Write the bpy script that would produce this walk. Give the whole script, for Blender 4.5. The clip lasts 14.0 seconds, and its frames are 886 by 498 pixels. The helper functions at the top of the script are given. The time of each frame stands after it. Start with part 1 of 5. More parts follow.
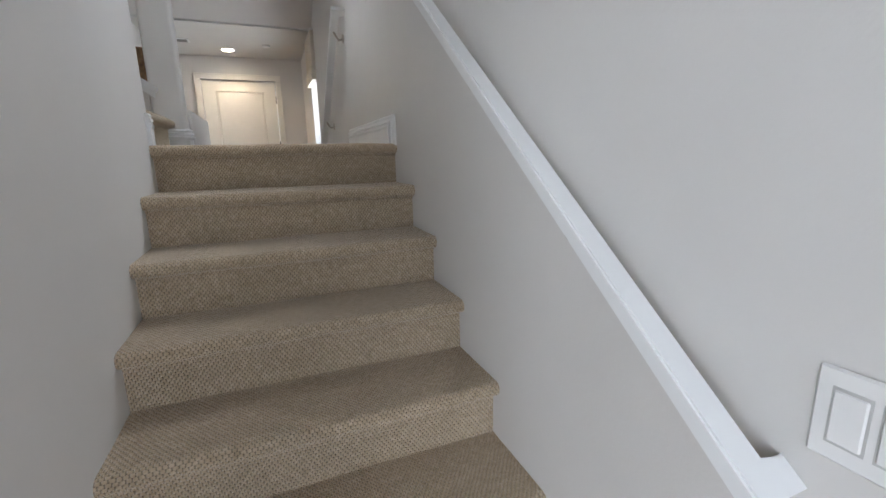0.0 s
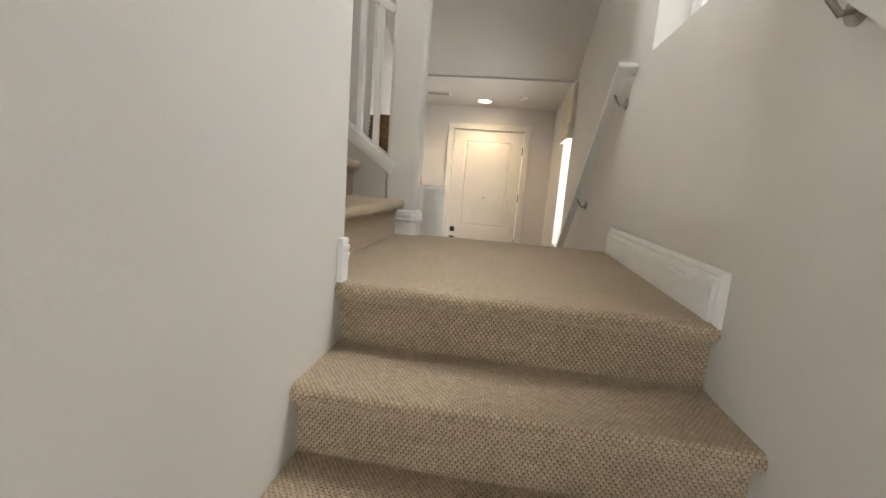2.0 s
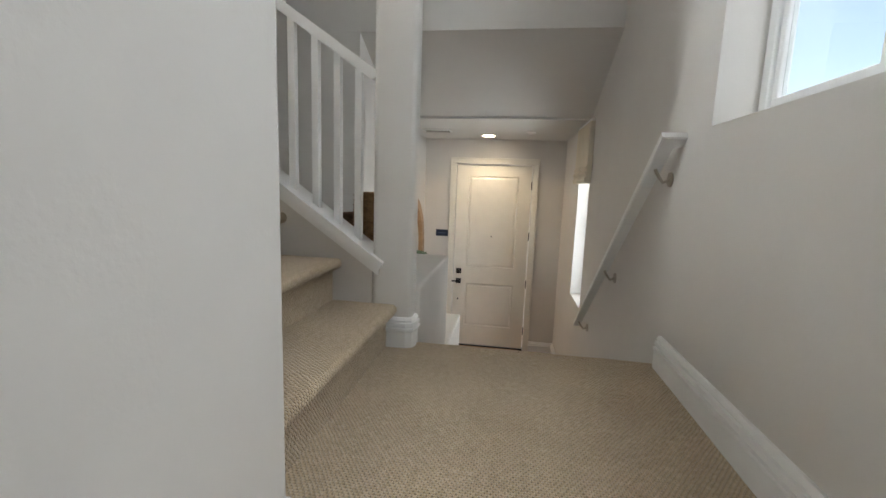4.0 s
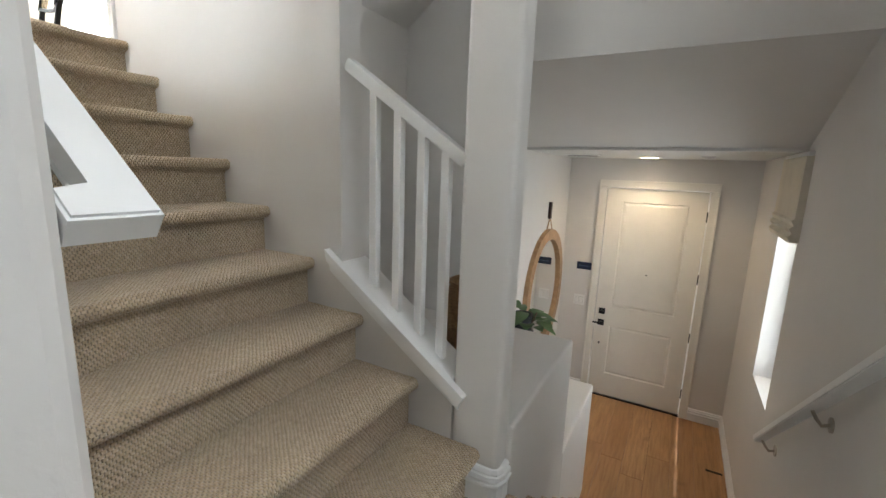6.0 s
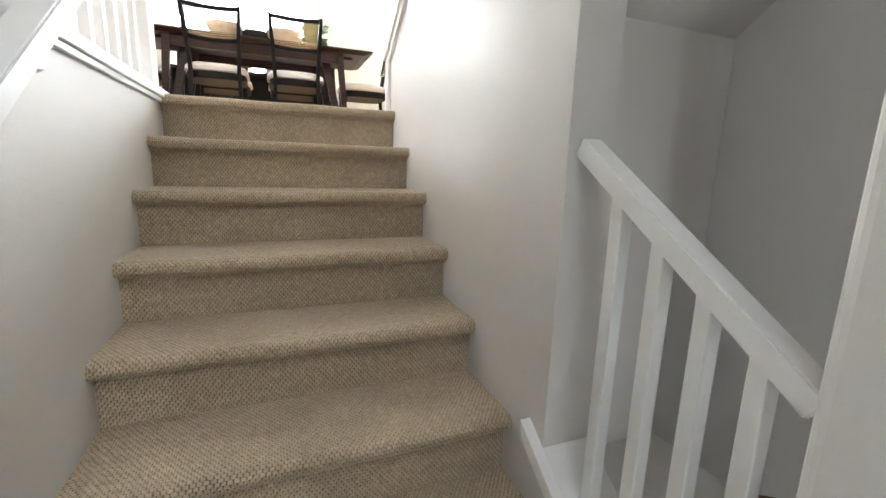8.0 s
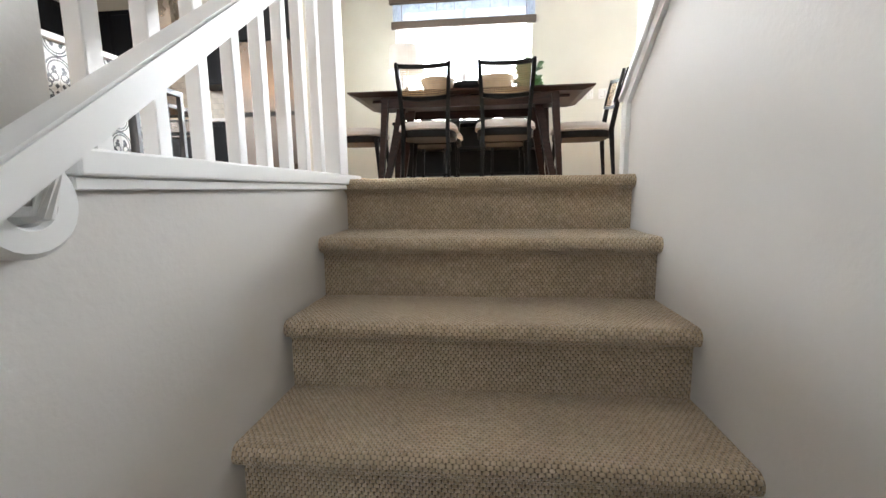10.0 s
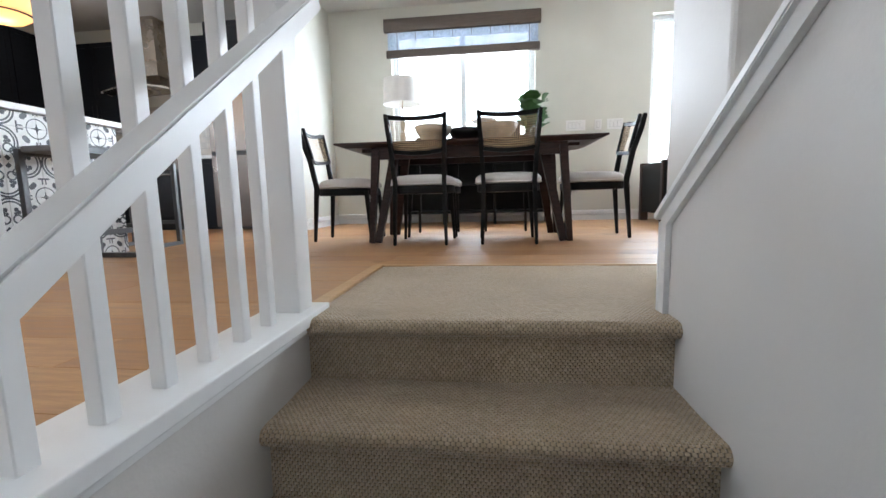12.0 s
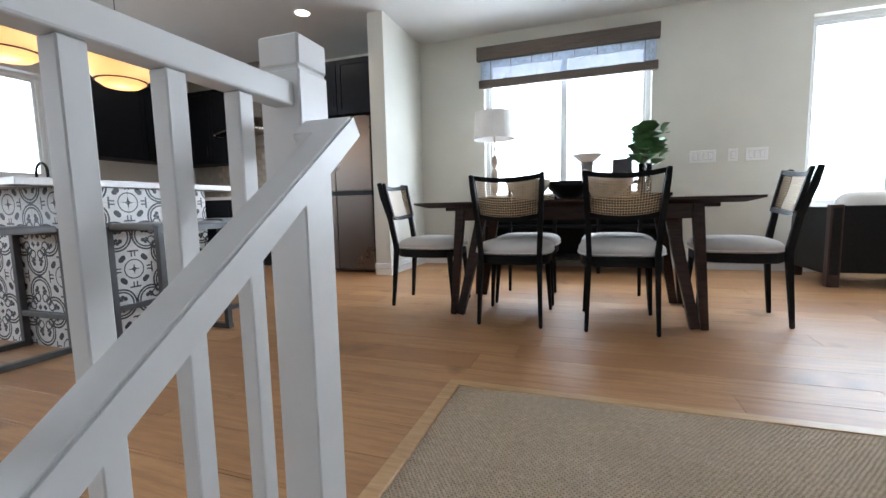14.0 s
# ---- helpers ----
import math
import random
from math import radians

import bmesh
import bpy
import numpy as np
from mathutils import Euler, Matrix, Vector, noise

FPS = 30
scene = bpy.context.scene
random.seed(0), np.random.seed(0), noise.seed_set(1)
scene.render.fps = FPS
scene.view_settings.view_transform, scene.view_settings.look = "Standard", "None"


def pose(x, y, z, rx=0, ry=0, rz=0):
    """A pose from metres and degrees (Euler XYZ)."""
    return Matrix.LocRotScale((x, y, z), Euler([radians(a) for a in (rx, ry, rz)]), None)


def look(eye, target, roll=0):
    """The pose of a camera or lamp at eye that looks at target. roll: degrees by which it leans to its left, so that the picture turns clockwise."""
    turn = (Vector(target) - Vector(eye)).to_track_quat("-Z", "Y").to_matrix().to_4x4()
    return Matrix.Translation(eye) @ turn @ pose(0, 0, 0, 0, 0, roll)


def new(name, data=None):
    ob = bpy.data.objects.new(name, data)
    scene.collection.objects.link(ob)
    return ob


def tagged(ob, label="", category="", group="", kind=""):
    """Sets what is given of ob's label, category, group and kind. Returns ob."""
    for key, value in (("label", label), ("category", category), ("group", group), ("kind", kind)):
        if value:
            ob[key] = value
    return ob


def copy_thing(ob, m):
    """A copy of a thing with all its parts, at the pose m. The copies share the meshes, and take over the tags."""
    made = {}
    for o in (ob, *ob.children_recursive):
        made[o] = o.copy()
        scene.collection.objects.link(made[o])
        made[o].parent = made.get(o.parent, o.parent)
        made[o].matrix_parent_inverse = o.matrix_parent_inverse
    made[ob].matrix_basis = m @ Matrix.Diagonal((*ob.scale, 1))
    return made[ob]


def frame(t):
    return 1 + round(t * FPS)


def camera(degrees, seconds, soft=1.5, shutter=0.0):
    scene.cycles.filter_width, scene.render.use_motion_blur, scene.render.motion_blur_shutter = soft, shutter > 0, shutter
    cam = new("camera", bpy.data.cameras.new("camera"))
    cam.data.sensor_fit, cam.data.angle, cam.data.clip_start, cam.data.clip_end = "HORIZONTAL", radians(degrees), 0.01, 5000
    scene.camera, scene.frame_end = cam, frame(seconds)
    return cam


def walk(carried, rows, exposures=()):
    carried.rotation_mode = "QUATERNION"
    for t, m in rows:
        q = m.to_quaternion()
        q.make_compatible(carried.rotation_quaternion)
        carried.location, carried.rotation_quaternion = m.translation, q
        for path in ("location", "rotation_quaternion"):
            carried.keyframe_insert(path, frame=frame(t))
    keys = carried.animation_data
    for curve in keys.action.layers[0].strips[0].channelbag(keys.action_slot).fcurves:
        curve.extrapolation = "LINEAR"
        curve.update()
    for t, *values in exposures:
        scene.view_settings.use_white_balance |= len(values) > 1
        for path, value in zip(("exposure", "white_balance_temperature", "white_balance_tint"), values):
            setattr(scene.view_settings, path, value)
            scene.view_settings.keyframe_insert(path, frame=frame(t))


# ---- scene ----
cam = camera(92.5, 14.0)
PATH = [
    (0, (-0.018, -0.1, 1.263), (0.711, 1.712, 0.834), -1.3),
    (0.5, (0.049, 0.193, 1.242), (0.576, 2.065, 0.776), 0.9),
    (1, (0.012, 0.51, 1.455), (0.376, 2.459, 1.195), 0.0),
    (1.5, (0.029, 0.68, 1.507), (0.238, 2.651, 1.236), 1.0),
    (2, (-0.004, 0.838, 1.64), (-0.256, 2.796, 1.32), 4.5),
    (2.5, (-0.079, 0.995, 1.755), (-0.33, 2.955, 1.446), 2.2),
    (4.8, (-0.034, 1.532, 2.22), (-0.435, 3.47, 1.938), 1.5),
    (5, (0.007, 1.586, 2.267), (-0.468, 3.505, 1.966), 1.3),
    (5.5, (0.011, 1.733, 2.296), (-0.624, 3.599, 1.953), 1.7),
    (6, (-0.025, 1.891, 2.458), (-0.98, 3.608, 2.089), 2.0),
    (6.5, (-0.173, 2.041, 2.561), (-1.317, 3.636, 2.178), 1.9),
    (7, (-0.247, 2.13, 2.657), (-1.479, 3.653, 2.254), 1.4),
    (7.5, (-0.301, 2.375, 2.651), (-1.791, 3.632, 2.205), 0.7),
    (8, (-0.369, 2.506, 2.772), (-2.190, 3.237, 2.388), 1.8),
    (8.5, (-0.460, 2.533, 2.815), (-2.402, 2.799, 2.416), 2.15),
    (9, (-0.718, 2.574, 2.867), (-2.679, 2.513, 2.479), 0.8),
    (11.3, (-1.284, 2.604, 3.2), (-3.254, 2.344, 2.971), -1.1),
    (11.5, (-1.345, 2.6, 3.245), (-3.315, 2.336, 3.03), -1.0),
    (12, (-1.437, 2.613, 3.383), (-3.408, 2.383, 3.134), -1.4),
    (12.5, (-1.592, 2.644, 3.393), (-3.55, 2.369, 3.088), -1.5),
    (13, (-1.711, 2.651, 3.553), (-3.643, 2.226, 3.262), -1.3),
    (13.5, (-1.82, 2.628, 3.583), (-3.715, 2.039, 3.336), -1.4),
    (14, (-1.912, 2.556, 3.76), (-3.793, 1.906, 3.557), -1.3),
]
EXPOSURES = [(0, 1.2, 6350, 13), (0.5, 1.45, 6500, 13), (1.0, 1.5, 6950, 12), (2.0, 1.55, 7500, 13), (2.5, 1.3, 7200, 11), (5, 1.1, 6800, 10), (7.5, 1.2, 6750, 10), (9, 0.88, 6900, 12), (11.5, -0.05, 6230, 11), (14, -0.66, 6020, 11)]
walk(cam, [(t, look(eye, target, roll)) for t, eye, target, roll in PATH], EXPOSURES)

# ---- light ----
world = bpy.data.worlds.new("sky")
scene.world = world
world.use_nodes = True
wn, wl = world.node_tree.nodes, world.node_tree.links
sky = wn.new("ShaderNodeTexSky")
sky.sky_type = "NISHITA"
sky.sun_disc = False
sky.sun_elevation, sky.sun_rotation = radians(57), 0.0
wn["Background"].inputs["Strength"].default_value = 0.10
wl.new(sky.outputs["Color"], wn["Background"].inputs["Color"])


def lamp(name, kind, m, power, colour, **kw):
    d = bpy.data.lights.new(name, kind)
    d.energy, d.color = power, colour
    for k, v in kw.items():
        if k == "size":
            d.size = v
        elif k == "size_y":
            d.shape, d.size_y = "RECTANGLE", v
        elif k == "radius":
            d.shadow_soft_size = v
        elif k == "spot":
            d.spot_size, d.spot_blend = radians(v), 0.6
        elif k == "angle":
            d.angle = radians(v)
    ob = new(name, d)
    ob.matrix_world = m
    return ob


lamp("sun", "SUN", look((0, 0, 0), (0.0, -0.55, -0.85)), 2.5, (1.0, 0.95, 0.88), angle=0.5)
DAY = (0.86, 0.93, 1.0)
# daylight in the openings: dining window, lounge window, sink window, stair window twice, unseen kitchen window, entry
# window, unseen glazed hall door, added hall opening
lamp("daylight", "AREA", look((-7.35, 2.27, 4.70), (-6, 2.27, 4.4)), 540, DAY, size=2.5, size_y=2.2)
lamp("daylight", "AREA", look((-7.35, 5.3, 4.60), (-6, 5.3, 4.3)), 480, DAY, size=2.3, size_y=2.4)
lamp("daylight", "AREA", look((-4.45, -3.6, 4.8), (-4.45, -2, 4.5)), 120, DAY, size=2.0, size_y=1.8)
lamp("daylight", "AREA", look((1.85, 3.15, 5.5), (-0.5, 1.7, 1.5)), 82, DAY, size=1.8, size_y=1.8)
# extra lamp outside the stair window, added to brighten the bulkhead
lamp("daylight", "AREA", look((1.25, 1.10, 4.6), (-0.1, 4.2, 3.4)), 30, DAY, size=1.2, size_y=1.4)
# unseen kitchen window, assumed, lights the stair wall over the balustrade
lamp("daylight", "AREA", look((-1.775, -3.62, 4.8), (-1.775, 0, 4.2)), 150, DAY, size=2.0, size_y=1.7)
lamp("daylight", "AREA", look((0.90, 5.28, 1.8), (0, 5.28, 1.75)), 19, DAY, size=0.8, size_y=1.8)
lamp("daylight", "AREA", look((0.36, -1.75, 1.45), (-0.40, 0.8, 1.2)), 13, DAY, size=0.9, size_y=2.2)
# helper lamp behind an unseen opening, added to brighten the lower stair walls
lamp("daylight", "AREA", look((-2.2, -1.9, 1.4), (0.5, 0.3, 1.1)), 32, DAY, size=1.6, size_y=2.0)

# ---- plan, in metres ----
R, RUN = 0.19, 0.254
XE, XW = 0.58, -0.448
YN, YS = 3.10, 2.07
LAND, FLOOR, CEIL = 1.33, 3.04, 5.72
Y0, X0 = 2.0, -2.6
YD = 6.66
WX = -6.95
ENTRY_CEIL = 2.63
T = 0.12


# ---- materials ----
def mat(name, colour, rough=0.5, metal=0.0, spec=0.5):
    m = bpy.data.materials.new(name)
    m.use_nodes = True
    b = m.node_tree.nodes["Principled BSDF"]
    b.inputs["Base Color"].default_value = (*colour, 1)
    b.inputs["Roughness"].default_value = rough
    b.inputs["Metallic"].default_value = metal
    b.inputs["Specular IOR Level"].default_value = spec
    return m, m.node_tree.nodes, m.node_tree.links, b


def node(n, kind, **kw):
    x = n.new(kind)
    for k, v in kw.items():
        x.inputs[k].default_value = v
    return x


def coords(n, l, scale=(1, 1, 1), kind="Object"):
    tc = n.new("ShaderNodeTexCoord")
    mp = n.new("ShaderNodeMapping")
    mp.inputs["Scale"].default_value = scale
    l.new(tc.outputs[kind], mp.inputs["Vector"])
    return mp.outputs["Vector"]


def world_coords(n, l, scale=(1, 1, 1)):
    g = n.new("ShaderNodeNewGeometry")
    mp = n.new("ShaderNodeMapping")
    mp.inputs["Scale"].default_value = scale
    l.new(g.outputs["Position"], mp.inputs["Vector"])
    return mp.outputs["Vector"]


def mix_colour(n, l, fac, a, b, blend="MIX"):
    x = n.new("ShaderNodeMix")
    x.data_type, x.blend_type = "RGBA", blend
    if isinstance(fac, (int, float)):
        x.inputs[0].default_value = fac
    else:
        l.new(fac, x.inputs[0])
    for i, c in ((6, a), (7, b)):
        if isinstance(c, tuple):
            x.inputs[i].default_value = (*c, 1)
        else:
            l.new(c, x.inputs[i])
    return x.outputs[2]


def ramp(n, l, fac, *stops):
    r = n.new("ShaderNodeValToRGB")
    while len(r.color_ramp.elements) < len(stops):
        r.color_ramp.elements.new(0.5)
    for e, (p, c) in zip(r.color_ramp.elements, stops):
        e.position, e.color = p, (*c, 1) if isinstance(c, tuple) else (c, c, c, 1)
    l.new(fac, r.inputs["Fac"])
    return r.outputs["Color"]


def noise_tex(n, l, vec, scale, detail=3, rough=0.5):
    t = node(n, "ShaderNodeTexNoise", Scale=scale, Detail=detail, Roughness=rough)
    l.new(vec, t.inputs["Vector"])
    return t.outputs["Fac"]


def bump(n, l, b, height, strength, distance):
    x = node(n, "ShaderNodeBump", Strength=strength, Distance=distance)
    l.new(height, x.inputs["Height"])
    l.new(x.outputs["Normal"], b.inputs["Normal"])


def plaster(name, colour, strength=0.14, dark=0.93):
    """Rolled paint on orange-peel plaster, with faint scuffs."""
    m, n, l, b = mat(name, colour, 0.54, spec=0.4)
    v = world_coords(n, l)
    fine = noise_tex(n, l, v, 70, 3, 0.55)
    blot = noise_tex(n, l, v, 26, 3)
    wide = noise_tex(n, l, v, 1.3, 3, 0.6)
    tone = ramp(n, l, wide, (0.3, tuple(c * dark for c in colour)), (0.7, colour))
    l.new(tone, b.inputs["Base Color"])
    peel = ramp(n, l, fine, (0.42, 0.0), (0.62, 1.0))
    h = mix_colour(n, l, 0.35, peel, blot)
    bump(n, l, b, h, strength, 0.0016)
    return m


def gloss_paint(name, colour, rough=0.32):
    """Brushed enamel: faint streaks and small knocks."""
    m, n, l, b = mat(name, colour, rough, spec=0.45)
    v = world_coords(n, l)
    wide = noise_tex(n, l, v, 5, 4, 0.6)
    l.new(ramp(n, l, wide, (0.3, tuple(c * 0.95 for c in colour)), (0.65, colour)), b.inputs["Base Color"])
    l.new(ramp(n, l, wide, (0.3, rough + 0.1), (0.7, rough)), b.inputs["Roughness"])
    bump(n, l, b, noise_tex(n, l, v, 60, 2), 0.06, 0.001)
    return m


def carpet_mat(name, a, b_, c):
    """Looped wool weave: staggered rows of coarse loops with dark gaps between; UV in metres."""
    m, n, l, b = mat(name, a, 0.95, spec=0.1)
    tc = n.new("ShaderNodeTexCoord")
    wob = node(n, "ShaderNodeTexNoise", Scale=34.0, Detail=3.0)
    l.new(tc.outputs["UV"], wob.inputs["Vector"])
    sh = n.new("ShaderNodeVectorMath")
    sh.operation = "MULTIPLY_ADD"
    l.new(wob.outputs["Color"], sh.inputs[0])
    sh.inputs[1].default_value = (0.010, 0.008, 0)
    l.new(tc.outputs["UV"], sh.inputs[2])
    sep = n.new("ShaderNodeSeparateXYZ")
    l.new(sh.outputs[0], sep.inputs[0])

    def calc(op, p, q=0.0, r=0.0):
        x = n.new("ShaderNodeMath")
        x.operation = op
        for k, w in enumerate((p, q, r)):
            if isinstance(w, (int, float)):
                x.inputs[k].default_value = w
            else:
                l.new(w, x.inputs[k])
        return x.outputs[0]

    row = calc("DIVIDE", sep.outputs[1], 0.0088)
    odd = calc("FLOORED_MODULO", calc("FLOOR", row), 2.0)
    col = calc("MULTIPLY_ADD", odd, 0.5, calc("DIVIDE", sep.outputs[0], 0.0132))
    fu = calc("SUBTRACT", calc("FRACT", col), 0.5)
    fv = calc("SUBTRACT", calc("FRACT", row), 0.5)
    d2 = calc("ADD", calc("MULTIPLY", calc("MULTIPLY", fu, fu), 3.0), calc("MULTIPLY", calc("MULTIPLY", fv, fv), 1.3))
    loop = calc("SUBTRACT", 1.0, d2)
    weave = ramp(n, l, loop, (0.05, 0.15), (0.38, 0.50), (0.66, 0.97), (1.0, 1.0))
    yarn = noise_tex(n, l, tc.outputs["UV"], 420, 2)
    wide = noise_tex(n, l, tc.outputs["UV"], 4.5, 4, 0.6)
    spots = noise_tex(n, l, tc.outputs["UV"], 52, 3, 0.6)
    tone = ramp(n, l, spots, (0.3, b_), (0.52, a), (0.72, c))
    tone = mix_colour(n, l, ramp(n, l, wide, (0.35, 1.0), (0.65, 0.8)), tone, weave, "MULTIPLY")
    tone = mix_colour(n, l, ramp(n, l, wide, (0.3, 0.22), (0.6, 0.0)), tone, tuple(q * 0.55 for q in b_))
    l.new(tone, b.inputs["Base Color"])
    b.inputs["Sheen Weight"].default_value = 0.75
    b.inputs["Sheen Roughness"].default_value = 0.3
    b.inputs["Sheen Tint"].default_value = (0.82, 0.74, 0.64, 1)
    h = mix_colour(n, l, 0.2, weave, yarn)
    bump(n, l, b, h, 1.0, 0.008)
    return m


def plank_mat(name, a, b_, dark):
    """Oiled oak board: grain along the board, each board a shade of its own."""
    m, n, l, b = mat(name, a, 0.38, spec=0.45)
    info = n.new("ShaderNodeObjectInfo")
    geo = n.new("ShaderNodeNewGeometry")
    pick = node(n, "ShaderNodeMath")
    pick.operation = "ADD"
    l.new(info.outputs["Random"], pick.inputs[0])
    l.new(geo.outputs["Random Per Island"], pick.inputs[1])
    fr = n.new("ShaderNodeMath")
    fr.operation = "FRACT"
    l.new(pick.outputs[0], fr.inputs[0])
    shift = n.new("ShaderNodeVectorMath")
    shift.operation = "MULTIPLY_ADD"
    l.new(fr.outputs[0], shift.inputs[0])
    shift.inputs[1].default_value = (17, 41, 5)
    l.new(geo.outputs["Position"], shift.inputs[2])
    mp = n.new("ShaderNodeMapping")
    mp.inputs["Scale"].default_value = (22, 1.5, 6)
    l.new(shift.outputs[0], mp.inputs["Vector"])
    grain = noise_tex(n, l, mp.outputs["Vector"], 2.2, 6, 0.62)
    fine = noise_tex(n, l, mp.outputs["Vector"], 14, 3, 0.6)
    knots = noise_tex(n, l, shift.outputs[0], 3.1, 2)
    tone = mix_colour(n, l, fr.outputs[0], a, b_)
    tone = mix_colour(n, l, ramp(n, l, grain, (0.36, 0.75), (0.60, 0.0)), tone, dark)
    tone = mix_colour(n, l, ramp(n, l, fine, (0.35, 0.3), (0.6, 0.0)), tone, dark)
    tone = mix_colour(n, l, ramp(n, l, knots, (0.66, 0.0), (0.76, 0.6)), tone, tuple(q * 0.5 for q in dark))
    l.new(tone, b.inputs["Base Color"])
    l.new(ramp(n, l, grain, (0.3, 0.34), (0.7, 0.48)), b.inputs["Roughness"])
    bump(n, l, b, fine, 0.12, 0.001)
    return m


def wood_mat(name, a, dark, rough=0.35, axis=(3, 30, 30), spec=0.5):
    m, n, l, b = mat(name, a, rough, 0.0, spec)
    v = coords(n, l, axis)
    g = noise_tex(n, l, v, 3, 5, 0.6)
    l.new(ramp(n, l, g, (0.35, dark), (0.65, a)), b.inputs["Base Color"])
    bump(n, l, b, g, 0.1, 0.001)
    return m


def plain(name, colour, rough=0.5, metal=0.0, vary=0.12, scale=12.0, relief=0.05):
    m, n, l, b = mat(name, colour, rough, metal)
    v = coords(n, l)
    g = noise_tex(n, l, v, scale, 4, 0.6)
    l.new(ramp(n, l, g, (0.3, tuple(c * (1 - vary) for c in colour)), (0.7, tuple(min(1, c * (1 + vary)) for c in colour))), b.inputs["Base Color"])
    l.new(ramp(n, l, g, (0.3, min(1, rough + 0.08)), (0.7, max(0.02, rough - 0.05))), b.inputs["Roughness"])
    if relief:
        bump(n, l, b, noise_tex(n, l, v, scale * 9, 2), relief, 0.001)
    return m


def glow(name, colour, strength):
    m, n, l, b = mat(name, colour, 0.6)
    b.inputs["Emission Color"].default_value = (*colour, 1)
    b.inputs["Emission Strength"].default_value = strength
    return m


def glass_mat(name, tint=(0.95, 0.98, 0.97)):
    m, n, l, b = mat(name, tint, 0.02)
    b.inputs["Transmission Weight"].default_value = 1.0
    b.inputs["IOR"].default_value = 1.45
    return m


def cloth_mat(name, colour, scale=260.0):
    m, n, l, b = mat(name, colour, 0.9, spec=0.15)
    v = coords(n, l)
    w = noise_tex(n, l, v, scale, 2)
    s = noise_tex(n, l, v, 6, 3)
    l.new(ramp(n, l, s, (0.3, tuple(c * 0.88 for c in colour)), (0.7, colour)), b.inputs["Base Color"])
    bump(n, l, b, w, 0.35, 0.0015)
    return m


def pattern_tile(name):
    """Encaustic tile, a quarter of its pattern: a ringed star on one corner, open double rings, leaves and scrolls on chalk white; UV runs 0..1 on each tile."""
    m, n, l, b = mat(name, (0.75, 0.75, 0.73), 0.45)
    tc = n.new("ShaderNodeTexCoord")

    def math_(op, a, c=None, d=None):
        x = n.new("ShaderNodeMath")
        x.operation = op
        for i, q in enumerate((a, c, d)):
            if q is None:
                continue
            if isinstance(q, (int, float)):
                x.inputs[i].default_value = q
            else:
                l.new(q, x.inputs[i])
        return x.outputs[0]

    sep = n.new("ShaderNodeSeparateXYZ")
    l.new(tc.outputs["UV"], sep.inputs[0])
    a, c = math_("MAXIMUM", sep.outputs[0], sep.outputs[1]), math_("MINIMUM", sep.outputs[0], sep.outputs[1])

    def far(x, y):
        p, q = math_("SUBTRACT", a, x), math_("SUBTRACT", c, y)
        return math_("SQRT", math_("ADD", math_("MULTIPLY", p, p), math_("MULTIPLY", q, q)))

    def band(x, mid, half):
        return math_("COMPARE", x, mid, half)

    def both(p, q):
        return math_("MULTIPLY", p, q)

    r, big = far(0, 0), far(1.0, 0.45)
    shut = math_("LESS_THAN", c, 0.72)
    marks = both(math_("LESS_THAN", both(a, c), 0.0016), math_("LESS_THAN", r, 0.15))
    for part_ in (band(r, 0.285, 0.017), both(band(c, 0.05, 0.020), band(a, 0.47, 0.09)), both(band(a, 0.545, 0.024), math_("LESS_THAN", c, 0.17)),
                  both(band(big, 0.425, 0.026), shut), both(band(big, 0.345, 0.024), shut), math_("LESS_THAN", math_("ADD", far(0.395, 0.285), far(0.32, 0.315)), 0.168),
                  both(band(r, 0.53, 0.014), band(c, 0.40, 0.06)), math_("LESS_THAN", far(0.86, 0.34), 0.062), math_("LESS_THAN", far(0.80, 0.42), 0.056),
                  math_("LESS_THAN", far(0.89, 0.45), 0.045), band(far(0.84, 0.61), 0.115, 0.022), band(far(0.72, 0.70), 0.085, 0.02),
                  math_("LESS_THAN", math_("ADD", math_("ABSOLUTE", math_("SUBTRACT", a, 0.90)), math_("ABSOLUTE", math_("SUBTRACT", c, 0.88))), 0.075),
                  math_("LESS_THAN", far(0.66, 0.62), 0.05), math_("LESS_THAN", far(0.93, 0.0), 0.03)):
        marks = math_("MAXIMUM", marks, part_)
    wear = noise_tex(n, l, coords(n, l), 30, 4, 0.7)
    ink = mix_colour(n, l, wear, (0.015, 0.018, 0.025), (0.05, 0.055, 0.065))
    base = ramp(n, l, wear, (0.3, (0.66, 0.66, 0.64)), (0.7, (0.78, 0.78, 0.76)))
    l.new(mix_colour(n, l, marks, base, ink), b.inputs["Base Color"])
    bump(n, l, b, wear, 0.08, 0.001)
    return m


WALL = plaster("wall paint", (0.67, 0.645, 0.615))
DINING = plaster("dining wall paint", (0.655, 0.645, 0.575))
CEILING = plaster("ceiling paint", (0.62, 0.61, 0.585), 0.35)
TRIM = gloss_paint("white enamel", (0.80, 0.80, 0.79))
DOORP = gloss_paint("door enamel", (0.78, 0.75, 0.685), 0.38)
CARPET = carpet_mat("stair carpet", (0.58, 0.458, 0.318), (0.47, 0.36, 0.238), (0.69, 0.565, 0.42))
OAK = plank_mat("oak boards", (0.39, 0.20, 0.085), (0.54, 0.31, 0.145), (0.29, 0.14, 0.055))
EDGING = wood_mat("pale oak edging", (0.56, 0.36, 0.185), (0.44, 0.265, 0.125), 0.4, (30, 3, 30))
NICKEL = plain("brushed nickel", (0.42, 0.38, 0.33), 0.35, 1.0)
BLACKM = plain("black metal", (0.02, 0.02, 0.022), 0.4, 0.6)
